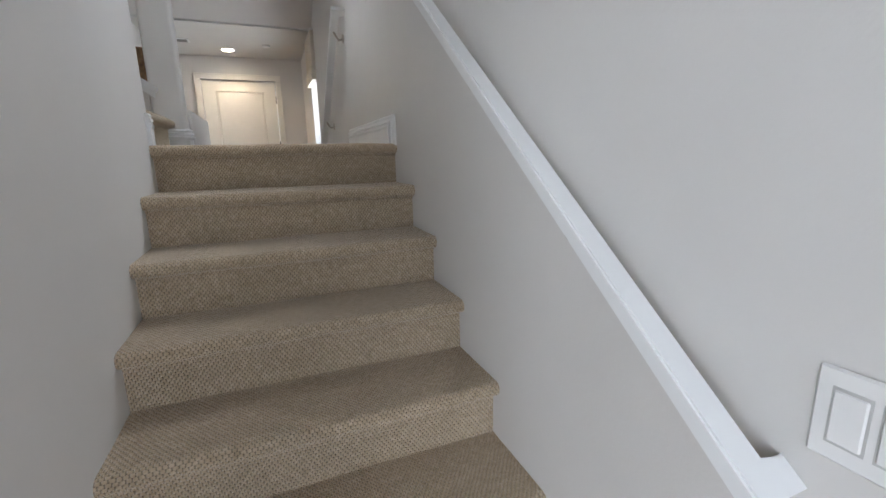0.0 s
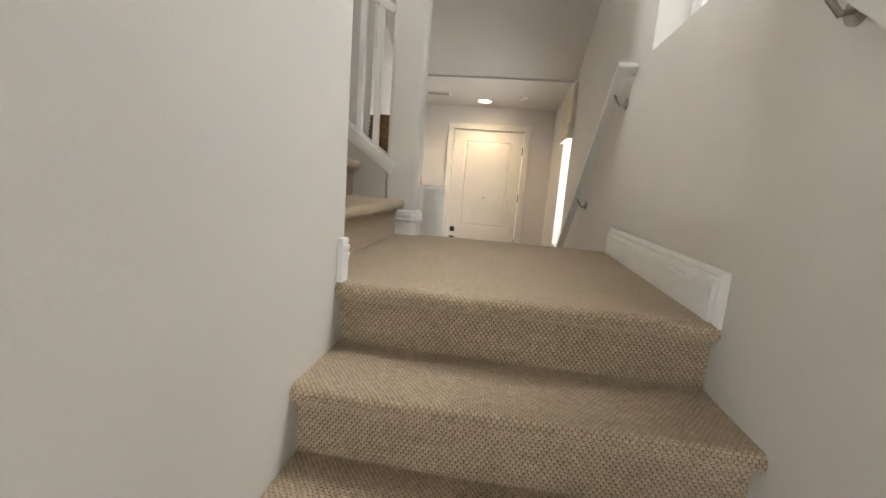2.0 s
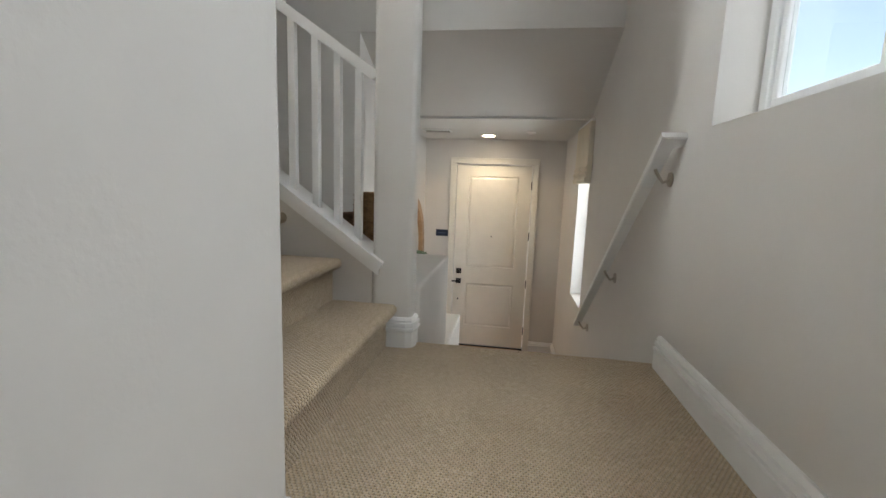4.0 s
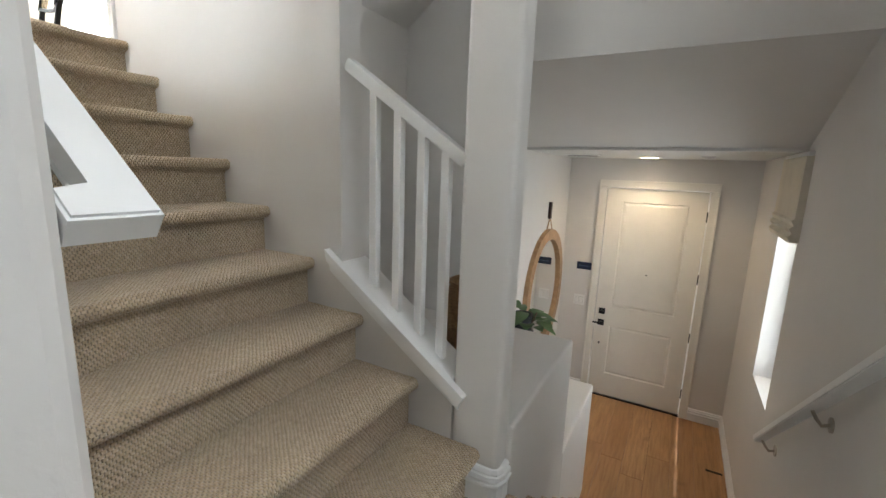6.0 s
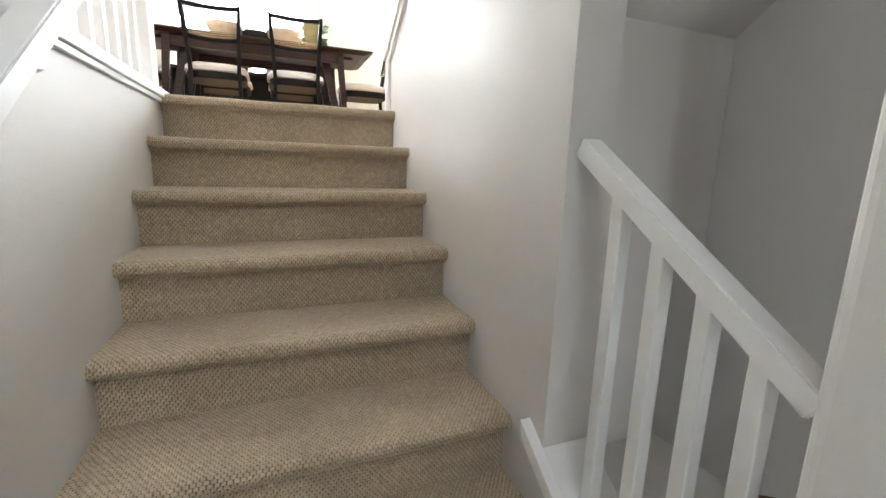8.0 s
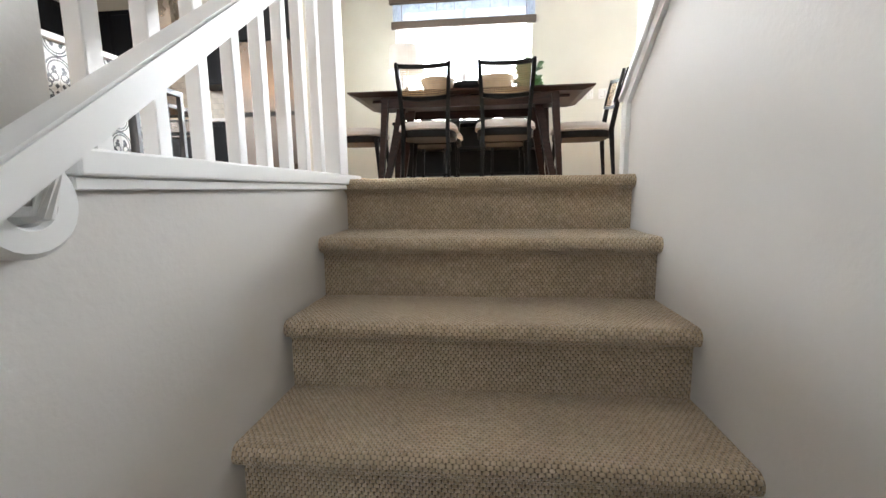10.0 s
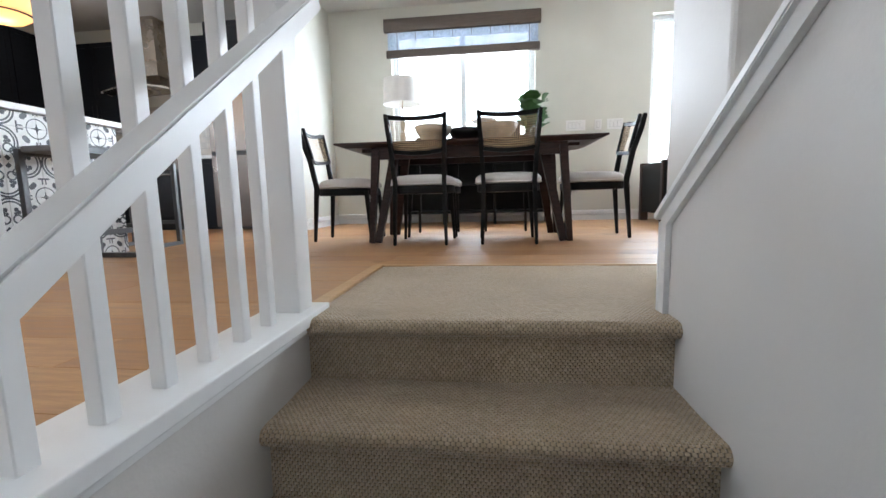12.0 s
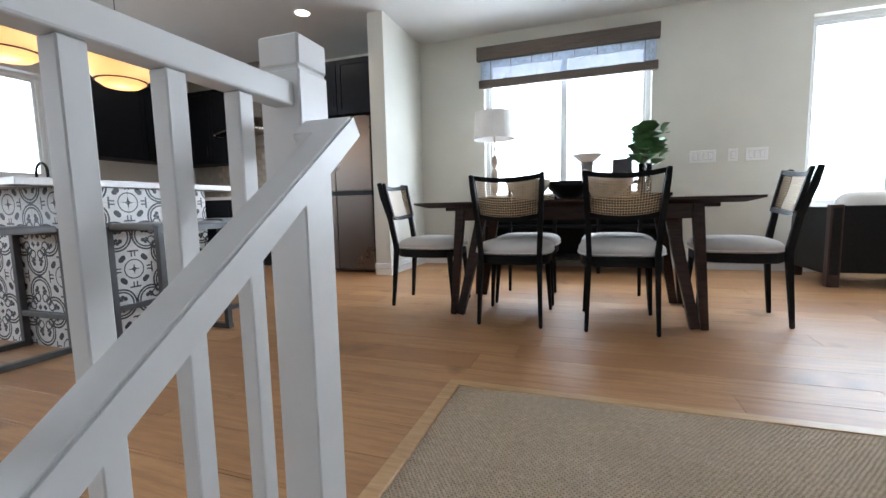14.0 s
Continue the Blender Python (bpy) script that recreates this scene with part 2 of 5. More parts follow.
BLACKW = wood_mat("black lacquered wood", (0.011, 0.011, 0.011), (0.006, 0.006, 0.006), 0.5, spec=0.15)
WALNUT = wood_mat("dark walnut", (0.042, 0.017, 0.012), (0.018, 0.007, 0.005), 0.36, (30, 3, 30), 0.3)
LINEN = cloth_mat("oat linen", (0.70, 0.67, 0.635))
CANE = plain("woven cane", (0.62, 0.46, 0.28), 0.6)
SHADE = cloth_mat("roman shade linen", (0.72, 0.66, 0.55))
BLIND = wood_mat("woven grass blind", (0.16, 0.125, 0.10), (0.075, 0.06, 0.05), 0.8, (4, 2, 220))
NAVY = wood_mat("navy cabinet paint", (0.008, 0.010, 0.015), (0.006, 0.0075, 0.011), 0.5, spec=0.15)
STEEL = plain("stainless steel", (0.17, 0.142, 0.125), 0.30, 1.0, 0.03, 3.0, 0.0)
HOOD = plain("polished hood steel", (0.46, 0.40, 0.34), 0.24, 1.0, 0.03, 3.0, 0.0)
QUARTZ = plain("white quartz", (0.78, 0.78, 0.77), 0.25, 0, 0.04, 9.0, 0.0)
TILE = pattern_tile("patterned cement tile")
SUBWAY = plain("cream glazed tile", (0.62, 0.56, 0.48), 0.2, 0, 0.12, 5.0, 0.02)
GROUT = plain("grout", (0.45, 0.42, 0.38), 0.9)
GLASS = glass_mat("window glass")
VINYL = plain("white window vinyl", (0.74, 0.75, 0.75), 0.4, 0, 0.03)
MIRROR = mat("mirror silver", (0.92, 0.93, 0.92), 0.015, 1.0)[0]
TAN = wood_mat("pale bent wood", (0.42, 0.25, 0.13), (0.30, 0.17, 0.085), 0.45, (6, 6, 6))
WICKER = plain("wicker", (0.27, 0.155, 0.07), 0.75, 0, 0.4, 40.0, 0.5)
LEAF = plain("waxy leaf", (0.045, 0.115, 0.03), 0.4, 0, 0.35, 8.0)
STEM = plain("bark stem", (0.09, 0.06, 0.035), 0.8)
BULB = glow("lamp lens", (1.0, 0.86, 0.66), 16.0)
PENDANT = glow("pendant shade", (1.0, 0.56, 0.20), 1.15)
PAPER = plain("paper shade", (0.80, 0.79, 0.76), 0.8, 0, 0.04)
GREYM = plain("gunmetal stool frame", (0.13, 0.135, 0.14), 0.45, 0.7)
BLUE = plain("dark blue plate", (0.012, 0.022, 0.055), 0.35)
SWITCH = plain("white switch plastic", (0.76, 0.75, 0.73), 0.35, 0, 0.03)
GAP_SHADE = plain("grey rocker gap shade", (0.50, 0.49, 0.47), 0.6)
STONE = plain("beige stone", (0.48, 0.40, 0.31), 0.6, 0, 0.25, 18.0)
CREAM = cloth_mat("cream upholstery", (0.70, 0.67, 0.62))
DARKGAP = plain("dark seam", (0.02, 0.018, 0.015), 0.9)
# daylight through the weave is put into this blue-grey
BLIND_BACKLIT = plain("blind weave with daylight in its colour", (0.36, 0.43, 0.54), 0.9, 0, 0.25, 30.0)


# ---- building blocks ----
def mesh_from(bm, name, material, smooth=False):
    me = bpy.data.meshes.new(name)
    bmesh.ops.recalc_face_normals(bm, faces=bm.faces)
    bm.to_mesh(me)
    bm.free()
    if smooth:
        for p in me.polygons:
            p.use_smooth = True
    me.materials.append(material)
    return me


def part(name, bm, material, parent=None, label="", smooth=False, kind=""):
    ob = new(name, mesh_from(bm, name, material, smooth))
    if parent is not None:
        ob.parent = parent
    if label or kind:
        tagged(ob, label, kind=kind)
    return ob


def thing(name, label, category, at=(0, 0, 0), turn=0, group="", kind=""):
    ob = new(name)
    ob.empty_display_size = 0.1
    ob.matrix_world = pose(*at, 0, 0, turn)
    return tagged(ob, label, category, group, kind)


def structure(name, bm, material, label, category):
    return tagged(part(name, bm, material), label, category, kind="structure")


def box(bm, x0, x1, y0, y1, z0, z1, bevel=0.0, seg=1):
    v = [bm.verts.new((x, y, z)) for x in (x0, x1) for y in (y0, y1) for z in (z0, z1)]
    f = [bm.faces.new([v[i] for i in q]) for q in ((0, 1, 3, 2), (4, 6, 7, 5), (0, 4, 5, 1), (2, 3, 7, 6), (0, 2, 6, 4), (1, 5, 7, 3))]
    if bevel:
        edges = list({e for q in f for e in q.edges})
        bmesh.ops.bevel(bm, geom=edges, offset=bevel, segments=seg, affect="EDGES", profile=0.5)
    return bm


def boxm(*a, **k):
    return box(bmesh.new(), *a, **k)


def prism(bm, pts, axis, a, b):
    """A prism: pts in the other two axes (in order x, y, z without axis), from a to b along axis."""
    def at(p, q):
        return {"x": (q, p[0], p[1]), "y": (p[0], q, p[1]), "z": (p[0], p[1], q)}[axis]
    lo, hi = [bm.verts.new(at(p, a)) for p in pts], [bm.verts.new(at(p, b)) for p in pts]
    bm.faces.new(lo)
    bm.faces.new(hi[::-1])
    n = len(pts)
    for i in range(n):
        bm.faces.new((lo[i], lo[(i + 1) % n], hi[(i + 1) % n], hi[i]))
    return bm


def bar(bm, p, q, w, h, up=(0, 0, 1), bevel=0.0, w2=None, h2=None):
    """A rectangular bar from p to q, w across and h along up."""
    p, q = Vector(p), Vector(q)
    d = (q - p).normalized()
    s = d.cross(Vector(up)).normalized()
    u = s.cross(d).normalized()
    w2, h2 = w2 or w, h2 or h
    v = []
    for c, ww, hh in ((p, w, h), (q, w2, h2)):
        for a, b in ((-1, -1), (1, -1), (1, 1), (-1, 1)):
            v.append(bm.verts.new(c + s * a * ww / 2 + u * b * hh / 2))
    f = [bm.faces.new([v[i] for i in k]) for k in ((3, 2, 1, 0), (4, 5, 6, 7), (0, 1, 5, 4), (1, 2, 6, 5), (2, 3, 7, 6), (3, 0, 4, 7))]
    if bevel:
        bmesh.ops.bevel(bm, geom=list({e for k in f for e in k.edges}), offset=bevel, segments=2, affect="EDGES")
    return bm


def lathe(bm, prof, at=(0, 0, 0), n=20):
    """A turned body from (radius, height) pairs."""
    rings = []
    for r, z in prof:
        rings.append([bm.verts.new((at[0] + r * math.cos(2 * math.pi * i / n), at[1] + r * math.sin(2 * math.pi * i / n), at[2] + z)) for i in range(n)])
    for a, b in zip(rings, rings[1:]):
        for i in range(n):
            bm.faces.new((a[i], a[(i + 1) % n], b[(i + 1) % n], b[i]))
    bm.faces.new(rings[0][::-1])
    bm.faces.new(rings[-1])
    return bm


def tube(bm, pts, r, n=8):
    """A round rod along points."""
    pts = [Vector(p) for p in pts]
    rings = []
    for i, p in enumerate(pts):
        d = (pts[min(i + 1, len(pts) - 1)] - pts[max(i - 1, 0)]).normalized()
        s = d.cross(Vector((0.13, 0.31, 0.94))).normalized()
        u = s.cross(d)
        rings.append([bm.verts.new(p + (s * math.cos(2 * math.pi * k / n) + u * math.sin(2 * math.pi * k / n)) * r) for k in range(n)])
    for a, b in zip(rings, rings[1:]):
        for k in range(n):
            bm.faces.new((a[k], a[(k + 1) % n], b[(k + 1) % n], b[k]))
    bm.faces.new(rings[0][::-1])
    bm.faces.new(rings[-1])
    return bm


def wall_with_holes(name, axis, at, thick, lo, hi, z0, z1, holes, label, material=None):
    """A wall on a plane of the given axis, with rectangular openings (a0, a1, z0, z1) that go through it."""
    bm = bmesh.new()
    cuts = sorted({lo, hi, *(h[0] for h in holes), *(h[1] for h in holes)})
    for a, b in zip(cuts, cuts[1:]):
        mid = (a + b) / 2
        zs = [z0]
        for h in sorted((h for h in holes if h[0] < mid < h[1]), key=lambda h: h[2]):
            zs += [h[2], h[3]]
        zs.append(z1)
        for c, d in zip(zs[::2], zs[1::2]):
            if d - c < 1e-4:
                continue
            if axis == "x":
                box(bm, at, at + thick, a, b, c, d)
            else:
                box(bm, a, b, at, at + thick, c, d)
    bmesh.ops.remove_doubles(bm, verts=bm.verts, dist=1e-5)
    seen = {}
    for f in list(bm.faces):
        k = tuple(sorted(tuple(round(c, 4) for c in v.co) for v in f.verts))
        seen.setdefault(k, []).append(f)
    bmesh.ops.delete(bm, geom=[f for fs in seen.values() if len(fs) > 1 for f in fs], context="FACES")
    return structure(name, bm, material or WALL, label, "wall")


# ---- large structure ----
WIN_STAIR = (1.95, 2.905, 2.265, 4.55)
WIN_ENTRY = (5.00, 5.56, 1.05, 2.56)
WIN_DINE = (1.37, 3.16, 3.80, 5.45)
WIN_LOUNGE = (4.51, 6.15, 3.66, 5.45)
WIN_KITCHEN = (-2.60, -0.95, 3.95, 5.40)
WIN_SINK = (-5.12, -3.75, 4.15, 5.30)
wall_with_holes("wall_east", "x", XE, 0.20, -1.4, YD, -0.2, CEIL, [WIN_STAIR, WIN_ENTRY], "light grey painted plaster stairwell wall with two windows")
bm = bmesh.new()
prism(bm, [(XW - T, 0.20), (XW, 0.20), (XW, 2.012), (XW - 0.006, 2.026), (XW - 0.022, 2.038), (XW - T, YS)], "z", 0, CEIL)
structure("wall_lower_flight", bm, WALL, "light grey painted plaster wall beside the lower stairs", "wall")
# opening out of view, cut so the hall lamp can shine through
wall_with_holes("wall_hall", "x", XW - T, T, -1.4, 0.198, 0, CEIL, [(-1.25, 0.10, 0.0, 2.10)], "light grey wall at the stair foot with an unseen opening added for light")
wall_with_holes("wall_back", "y", -1.52, 0.12, XW - T, XE + 0.2, -0.2, CEIL, [(-0.36, 0.48, 0.06, 2.25)], "plain grey wall round the glazed hall door")
bm = bmesh.new()
prism(bm, [(-2.70, 0), (XW - T - 0.002, 0), (XW - T - 0.002, CEIL), (-1.52, CEIL), (-1.52, FLOOR - 0.022), (-2.70, FLOOR - 0.022)], "y", YS - T, YS)
structure("wall_upper_flight", bm, WALL, "light grey wall beside the upper stairs, low under the balustrade", "wall")
wall_with_holes("wall_door", "y", YD, 0.2, -1.24, XE + 0.2, -0.2, ENTRY_CEIL + 0.3, [(-0.725, 0.205, 0.0, 2.335)], "light grey entry wall round the front door")
wall_with_holes("wall_nook", "x", -1.24, T, 4.384, YD - 0.002, 0, CEIL, [], "light grey entry wall with the round mirror")
wall_with_holes("wall_void_west", "x", -1.77, T, YN + T, 4.26, 1.0, 3.9, [], "grey wall under the top stairs")
wall_with_holes("wall_void_north", "y", 4.262, T, -2.75, -1.12, 0.5, CEIL, [], "grey wall beside the top stairs")
wall_with_holes("wall_west", "x", WX - 0.2, 0.2, -3.2, 7.0, FLOOR - 0.3, CEIL, [WIN_DINE, WIN_LOUNGE], "pale cream dining room wall with wide windows", DINING)
wall_with_holes("wall_south", "y", -3.4, 0.2, WX - 0.2, XW - T, FLOOR - 0.3, CEIL, [WIN_SINK, WIN_KITCHEN], "pale grey kitchen wall with a window over the sink")
wall_with_holes("wall_north", "y", 7.0, 0.2, WX - 0.2, -1.24, FLOOR - 0.3, CEIL, [], "plain pale wall of the lounge")
wall_with_holes("wall_wing", "y", 0.40, 0.17, WX + 0.002, -5.95, FLOOR, CEIL, [], "pale cream wing wall beside the refrigerator", DINING)


def slope_top(x):
    return 3.290 + 0.71 * (x + 2.745)


def sill_top(x):
    return 1.711 - 0.70 * (x + 0.593)


bm = bmesh.new()
prism(bm, [(-2.688, 0), (-1.143, 0), (-1.143, slope_top(-1.143) - 0.02), (-2.688, slope_top(-2.688) - 0.02)], "y", YN, YN + T)
prism(bm, [(-1.143, 0), (-0.6405, 0), (-0.6405, sill_top(-0.6405) - 0.055), (-1.143, sill_top(-1.143) - 0.055)], "y", YN, YN + T)
prism(bm, [(-1.143, 3.65), (-0.6405, 3.65), (-0.6405, slope_top(-0.6405) - 0.02), (-1.143, slope_top(-1.143) - 0.02)], "y", YN, YN + T)
structure("wall_middle", bm, WALL, "light grey stair wall with a railed opening and a sloping top", "wall")

bm = boxm(-0.640, -0.460, YN, YN + 0.10, 0.0, CEIL, bevel=0.022, seg=4)
structure("post", bm, WALL, "light grey square plaster post with rounded corners at the landing", "post")
bm = boxm(-3.03, -2.64, YN + T + 0.002, YN + T + 0.12, FLOOR, CEIL, bevel=0.018, seg=3)
structure("column", bm, WALL, "light grey plaster column with rounded corners behind the sloping wall", "column")

bm = boxm(-1.652, -0.44, YN + 0.078, 4.10, 0.0, 1.591, bevel=0.012, seg=2)
structure("ledge_high", bm, WALL, "wide grey plaster ledge beside the entry stairs", "ledge")
bm = boxm(-1.118, -0.442, 4.102, 5.035, 0.0, 0.91, bevel=0.012, seg=2)
structure("ledge_low", bm, WALL, "lower grey plaster ledge stepping down to the entry", "ledge")

bm = bmesh.new()
prism(bm, [(4.26, CEIL), (4.26, 3.052), (5.13, ENTRY_CEIL + 0.02), (YD, ENTRY_CEIL + 0.02), (YD, CEIL)], "x", -1.238, XE)
structure("bulkhead", bm, WALL, "grey bulkhead with a sloping underside above the entry", "wall")
bm = boxm(-1.12, XE, 5.125, YD, ENTRY_CEIL, ENTRY_CEIL + 0.018)
structure("ceiling_entry", bm, CEILING, "white plaster ceiling of the entry", "ceiling")
bm = boxm(WX - 0.2, XE + 0.2, -3.4, 7.2, CEIL, CEIL + 0.15)
structure("ceiling", bm, CEILING, "white plaster ceiling", "ceiling")

bm = boxm(XW - T, XE, -1.4, 4.75, -0.2, -0.012)
box(bm, -1.24, XE, 4.75, YD + 0.2, -0.2, -0.012)
structure("floor_lower", bm, DARKGAP, "base under the lower oak floor", "floor")
bm = boxm(WX, XW - T, -3.2, YS - T, FLOOR - 0.3, FLOOR - 0.012)
box(bm, WX, -2.75, YS - T, 4.382, FLOOR - 0.3, FLOOR - 0.012)
box(bm, WX, -1.24, 4.382, 7.0, FLOOR - 0.3, FLOOR - 0.012)
structure("floor_upper", bm, DARKGAP, "base under the upper oak floor", "floor")
bm = boxm(-400, 400, -400, 400, -0.5, -0.3)
structure("ground", bm, plain("pale paving", (0.32, 0.31, 0.29), 0.9, 0, 0.2, 0.5), "pale paved ground outside", "ground")


# ---- carpeted stairs ----
def carpet_piece(name, prof, w0, w1, m, parent, seed, wobble=0.003):
    """Carpet wrapped over a profile of (along, height) points, from w0 to w1 across; UV in metres."""
    nw = 26
    bm = bmesh.new()
    uvl = bm.loops.layers.uv.new("UVMap")
    arc = [0.0]
    for a, b in zip(prof, prof[1:]):
        arc.append(arc[-1] + math.dist(a, b))
    grid = []
    for i in range(nw + 1):
        w = w0 + (w1 - w0) * i / nw
        row = []
        for (s, z) in prof:
            d = noise.noise(Vector((w * 5, s * 7 + seed * 3.7, z * 7))) * wobble
            e = noise.noise(Vector((w * 5 + 40, s * 7 + seed * 3.7, z * 7))) * wobble
            row.append(bm.verts.new(m @ Vector((w, s + d, z + e))))
        grid.append(row)
    for i in range(nw):
        for j in range(len(prof) - 1):
            f = bm.faces.new((grid[i][j], grid[i + 1][j], grid[i + 1][j + 1], grid[i][j + 1]))
            f.smooth = True
            for lp, (a, b) in zip(f.loops, ((i, j), (i + 1, j), (i + 1, j + 1), (i, j + 1))):
                lp[uvl].uv = (w0 + (w1 - w0) * a / nw, arc[b] + seed * 0.37)
    me = bpy.data.meshes.new(name)
    bm.normal_update()
    bm.to_mesh(me)
    bm.free()
    me.materials.append(CARPET)
    ob = new(name, me)
    ob.parent = parent
    return ob


def step_profile(z, depth):
    p = [(0.0, z - R - 0.004), (0.0, z - 0.11), (0.001, z - 0.062), (-0.006, z - 0.052)]
    for a in range(-70, 91, 20):
        t = radians(a)
        p.append((-0.020 - 0.022 * math.cos(t), z - 0.0235 + 0.0235 * math.sin(t)))
    p += [(-0.004, z), (depth * 0.4, z - 0.001), (depth * 0.75, z), (depth, z)]
    return p


def flight(name, label, m, w0, w1, top, count, last):
    """Steps below and including the landing nosing at the top; along = 0 at the top riser."""
    st = thing(name, label, "stairs", kind="structure")
    for k in range(count):
        prof = [(s - k * RUN, z) for s, z in step_profile(top - k * R, last if k == 0 else RUN + 0.004)]
        carpet_piece("step", prof, w0, w1, m, st, k + len(name))
    return st


along_y = Matrix(((1, 0, 0, 0), (0, 1, 0, Y0), (0, 0, 1, 0), (0, 0, 0, 1)))
along_x = Matrix(((0, -1, 0, X0), (1, 0, 0, 0), (0, 0, 1, 0), (0, 0, 0, 1)))
down_y = Matrix(((1, 0, 0, 0), (0, -1, 0, 3.15), (0, 0, 1, 0), (0, 0, 0, 1)))
up_x = Matrix(((0, 1, 0, -0.70), (1, 0, 0, 0), (0, 0, 1, 0), (0, 0, 0, 1)))
flight("stairs_lower", "lower flight of stairs wrapped in beige looped carpet", along_y, XW, XE, LAND, 7, 1.15)
flight("stairs_upper", "upper flight of stairs wrapped in beige looped carpet", along_x, YS, YN, FLOOR, 9, 0.885)
flight("stairs_entry", "carpeted stairs going down to the front door", down_y, -0.44, XE, LAND, 7, 0.02)
flight("stairs_top", "carpeted stairs rising to the next floor", up_x, YN + T, 4.26, FLOOR + 8 * R, 8, 0.02)
bm = bmesh.new()
prism(bm, [(-2.5, FLOOR - 0.3), (-0.66, FLOOR + 7 * R - 0.25), (-0.66, FLOOR + 7 * R - 0.32), (-2.5, FLOOR - 0.37)], "y", YN + T + 0.003, 4.258)
structure("ceiling_under_stairs", bm, WALL, "grey sloping underside of the top stairs", "ceiling")
st = thing("landing_carpet", "beige looped carpet of the landing below the railed opening", "carpet", kind="structure")
carpet_piece("carpet", [(y - Y0, LAND - 0.001) for y in np.linspace(2.0, 3.17, 12)], -0.572, XW + 0.01, along_y, st, 5)
st = thing("runner", "beige looped stair carpet ending on the oak floor, oak edged", "carpet", kind="structure")
carpet_piece("carpet", [(a, FLOOR) for a in np.linspace(0.10, 0.885, 8)], YN - 0.005, 4.25, along_x, st, 9)
bm = boxm(-3.525, -3.478, YS - 0.048, 4.25, FLOOR - 0.010, FLOOR + 0.004, bevel=0.002)
part("edging", bm, EDGING, st, "narrow pale oak edging strip")
bm = boxm(-3.4775, -2.70, YS - 0.048, YS + 0.004, FLOOR - 0.010, FLOOR + 0.009, bevel=0.003)
part("edging", bm, EDGING, st, "narrow pale oak edging strip")


# ---- trim ----
def base_profile(h, d=0.016, relief=1.0):
    k = h / 0.135
    out = [(d, 0), (d, h - 0.066 * k), (d + 0.007, h - 0.062 * k), (d + 0.012, h - 0.053 * k), (d + 0.011, h - 0.046 * k), (d + 0.001, h - 0.044 * k), (d + 0.001, h - 0.038 * k),
           (d + 0.009, h - 0.035 * k), (d + 0.006, h - 0.022 * k), (d - 0.003, h - 0.020 * k), (d - 0.003, h - 0.015 * k), (d + 0.002, h - 0.012 * k), (d - 0.004, h - 0.003 * k), (d - 0.007, h)]
    return [(0, 0), *((d + (a - d) * relief, b) for a, b in out), (0, h)]


def baseboard(p, q, z, h, side, label="white moulded baseboard", material=None, relief=1.0):
    """Moulded board from p to q (x, y), standing off to the side (unit x, y)."""
    bm = bmesh.new()
    ends = []
    for e in (p, q):
        ends.append([bm.verts.new((e[0] + side[0] * a, e[1] + side[1] * a, z + b)) for a, b in base_profile(h, relief=relief)])
    n = len(ends[0])
    for i in range(n):
        bm.faces.new((ends[0][i], ends[0][(i + 1) % n], ends[1][(i + 1) % n], ends[1][i]))
    bm.faces.new(ends[0])
    bm.faces.new(ends[1][::-1])
    return structure("baseboard", bm, material or TRIM, label, "baseboard")


# landing baseboard, its moulding turned down at the end like a picture frame
bm = bmesh.new()
ye, yf, zt, zb = 1.963, 3.13, LAND + 0.136, LAND - 0.022
lines = []
for dep, hh in base_profile(0.138)[::-1]:
    s_ = min(0.138 - hh, 0.066)
    x_ = XE - dep
    lines.append([bm.verts.new((x_, yf, zt - s_)), bm.verts.new((x_, ye + s_, zt - s_)), bm.verts.new((x_, ye + s_, zb))])
    if hh < 0.08:
        break
for p, q in zip(lines, lines[1:]):
    for k in range(2):
        bm.faces.new((p[k], p[k + 1], q[k + 1], q[k]))
e = lines[-1]
bm.faces.new((e[0], e[1], e[2], bm.verts.new((e[0].co.x, yf, zb))))
structure("baseboard", bm, TRIM, "white moulded baseboard of the landing with a mitred end", "baseboard")
baseboard((XW, 1.965), (XW, 2.012), LAND, 0.125, (1, 0), relief=0.45)
bm = bmesh.new()
ends = []
for x_, y_, nx, ny in ((-0.572, YN, 0, -1), (-0.482, YN, 0, -1), (-0.4665, YN + 0.0065, 0.707, -0.707), (-0.460, YN + 0.022, 1, 0), (-0.460, YN + 0.0765, 1, 0)):
    ends.append([bm.verts.new((x_ + nx * a, y_ + ny * a, LAND + b)) for a, b in base_profile(0.135)])
for p, q in zip(ends, ends[1:]):
    for k in range(len(p)):
        bm.faces.new((p[k], p[(k + 1) % len(p)], q[(k + 1) % len(p)], q[k]))
bm.faces.new(ends[0])
bm.faces.new(ends[-1][::-1])
structure("baseboard", bm, TRIM, "white moulded baseboard wrapped round the post", "baseboard")
baseboard((XE, 4.72), (XE, YD), 0.0, 0.13, (-1, 0))
baseboard((0.27, YD), (XE, YD), 0.0, 0.13, (0, -1))
baseboard((-1.12, YD), (-0.79, YD), 0.0, 0.13, (0, -1))
baseboard((WX, 0.572), (WX, 7.0), FLOOR, 0.125, (1, 0))
baseboard((WX, 0.57), (-5.95, 0.57), FLOOR, 0.125, (0, 1))
baseboard((-5.95, 0.40), (-5.95, 0.586), FLOOR, 0.125, (1, 0))

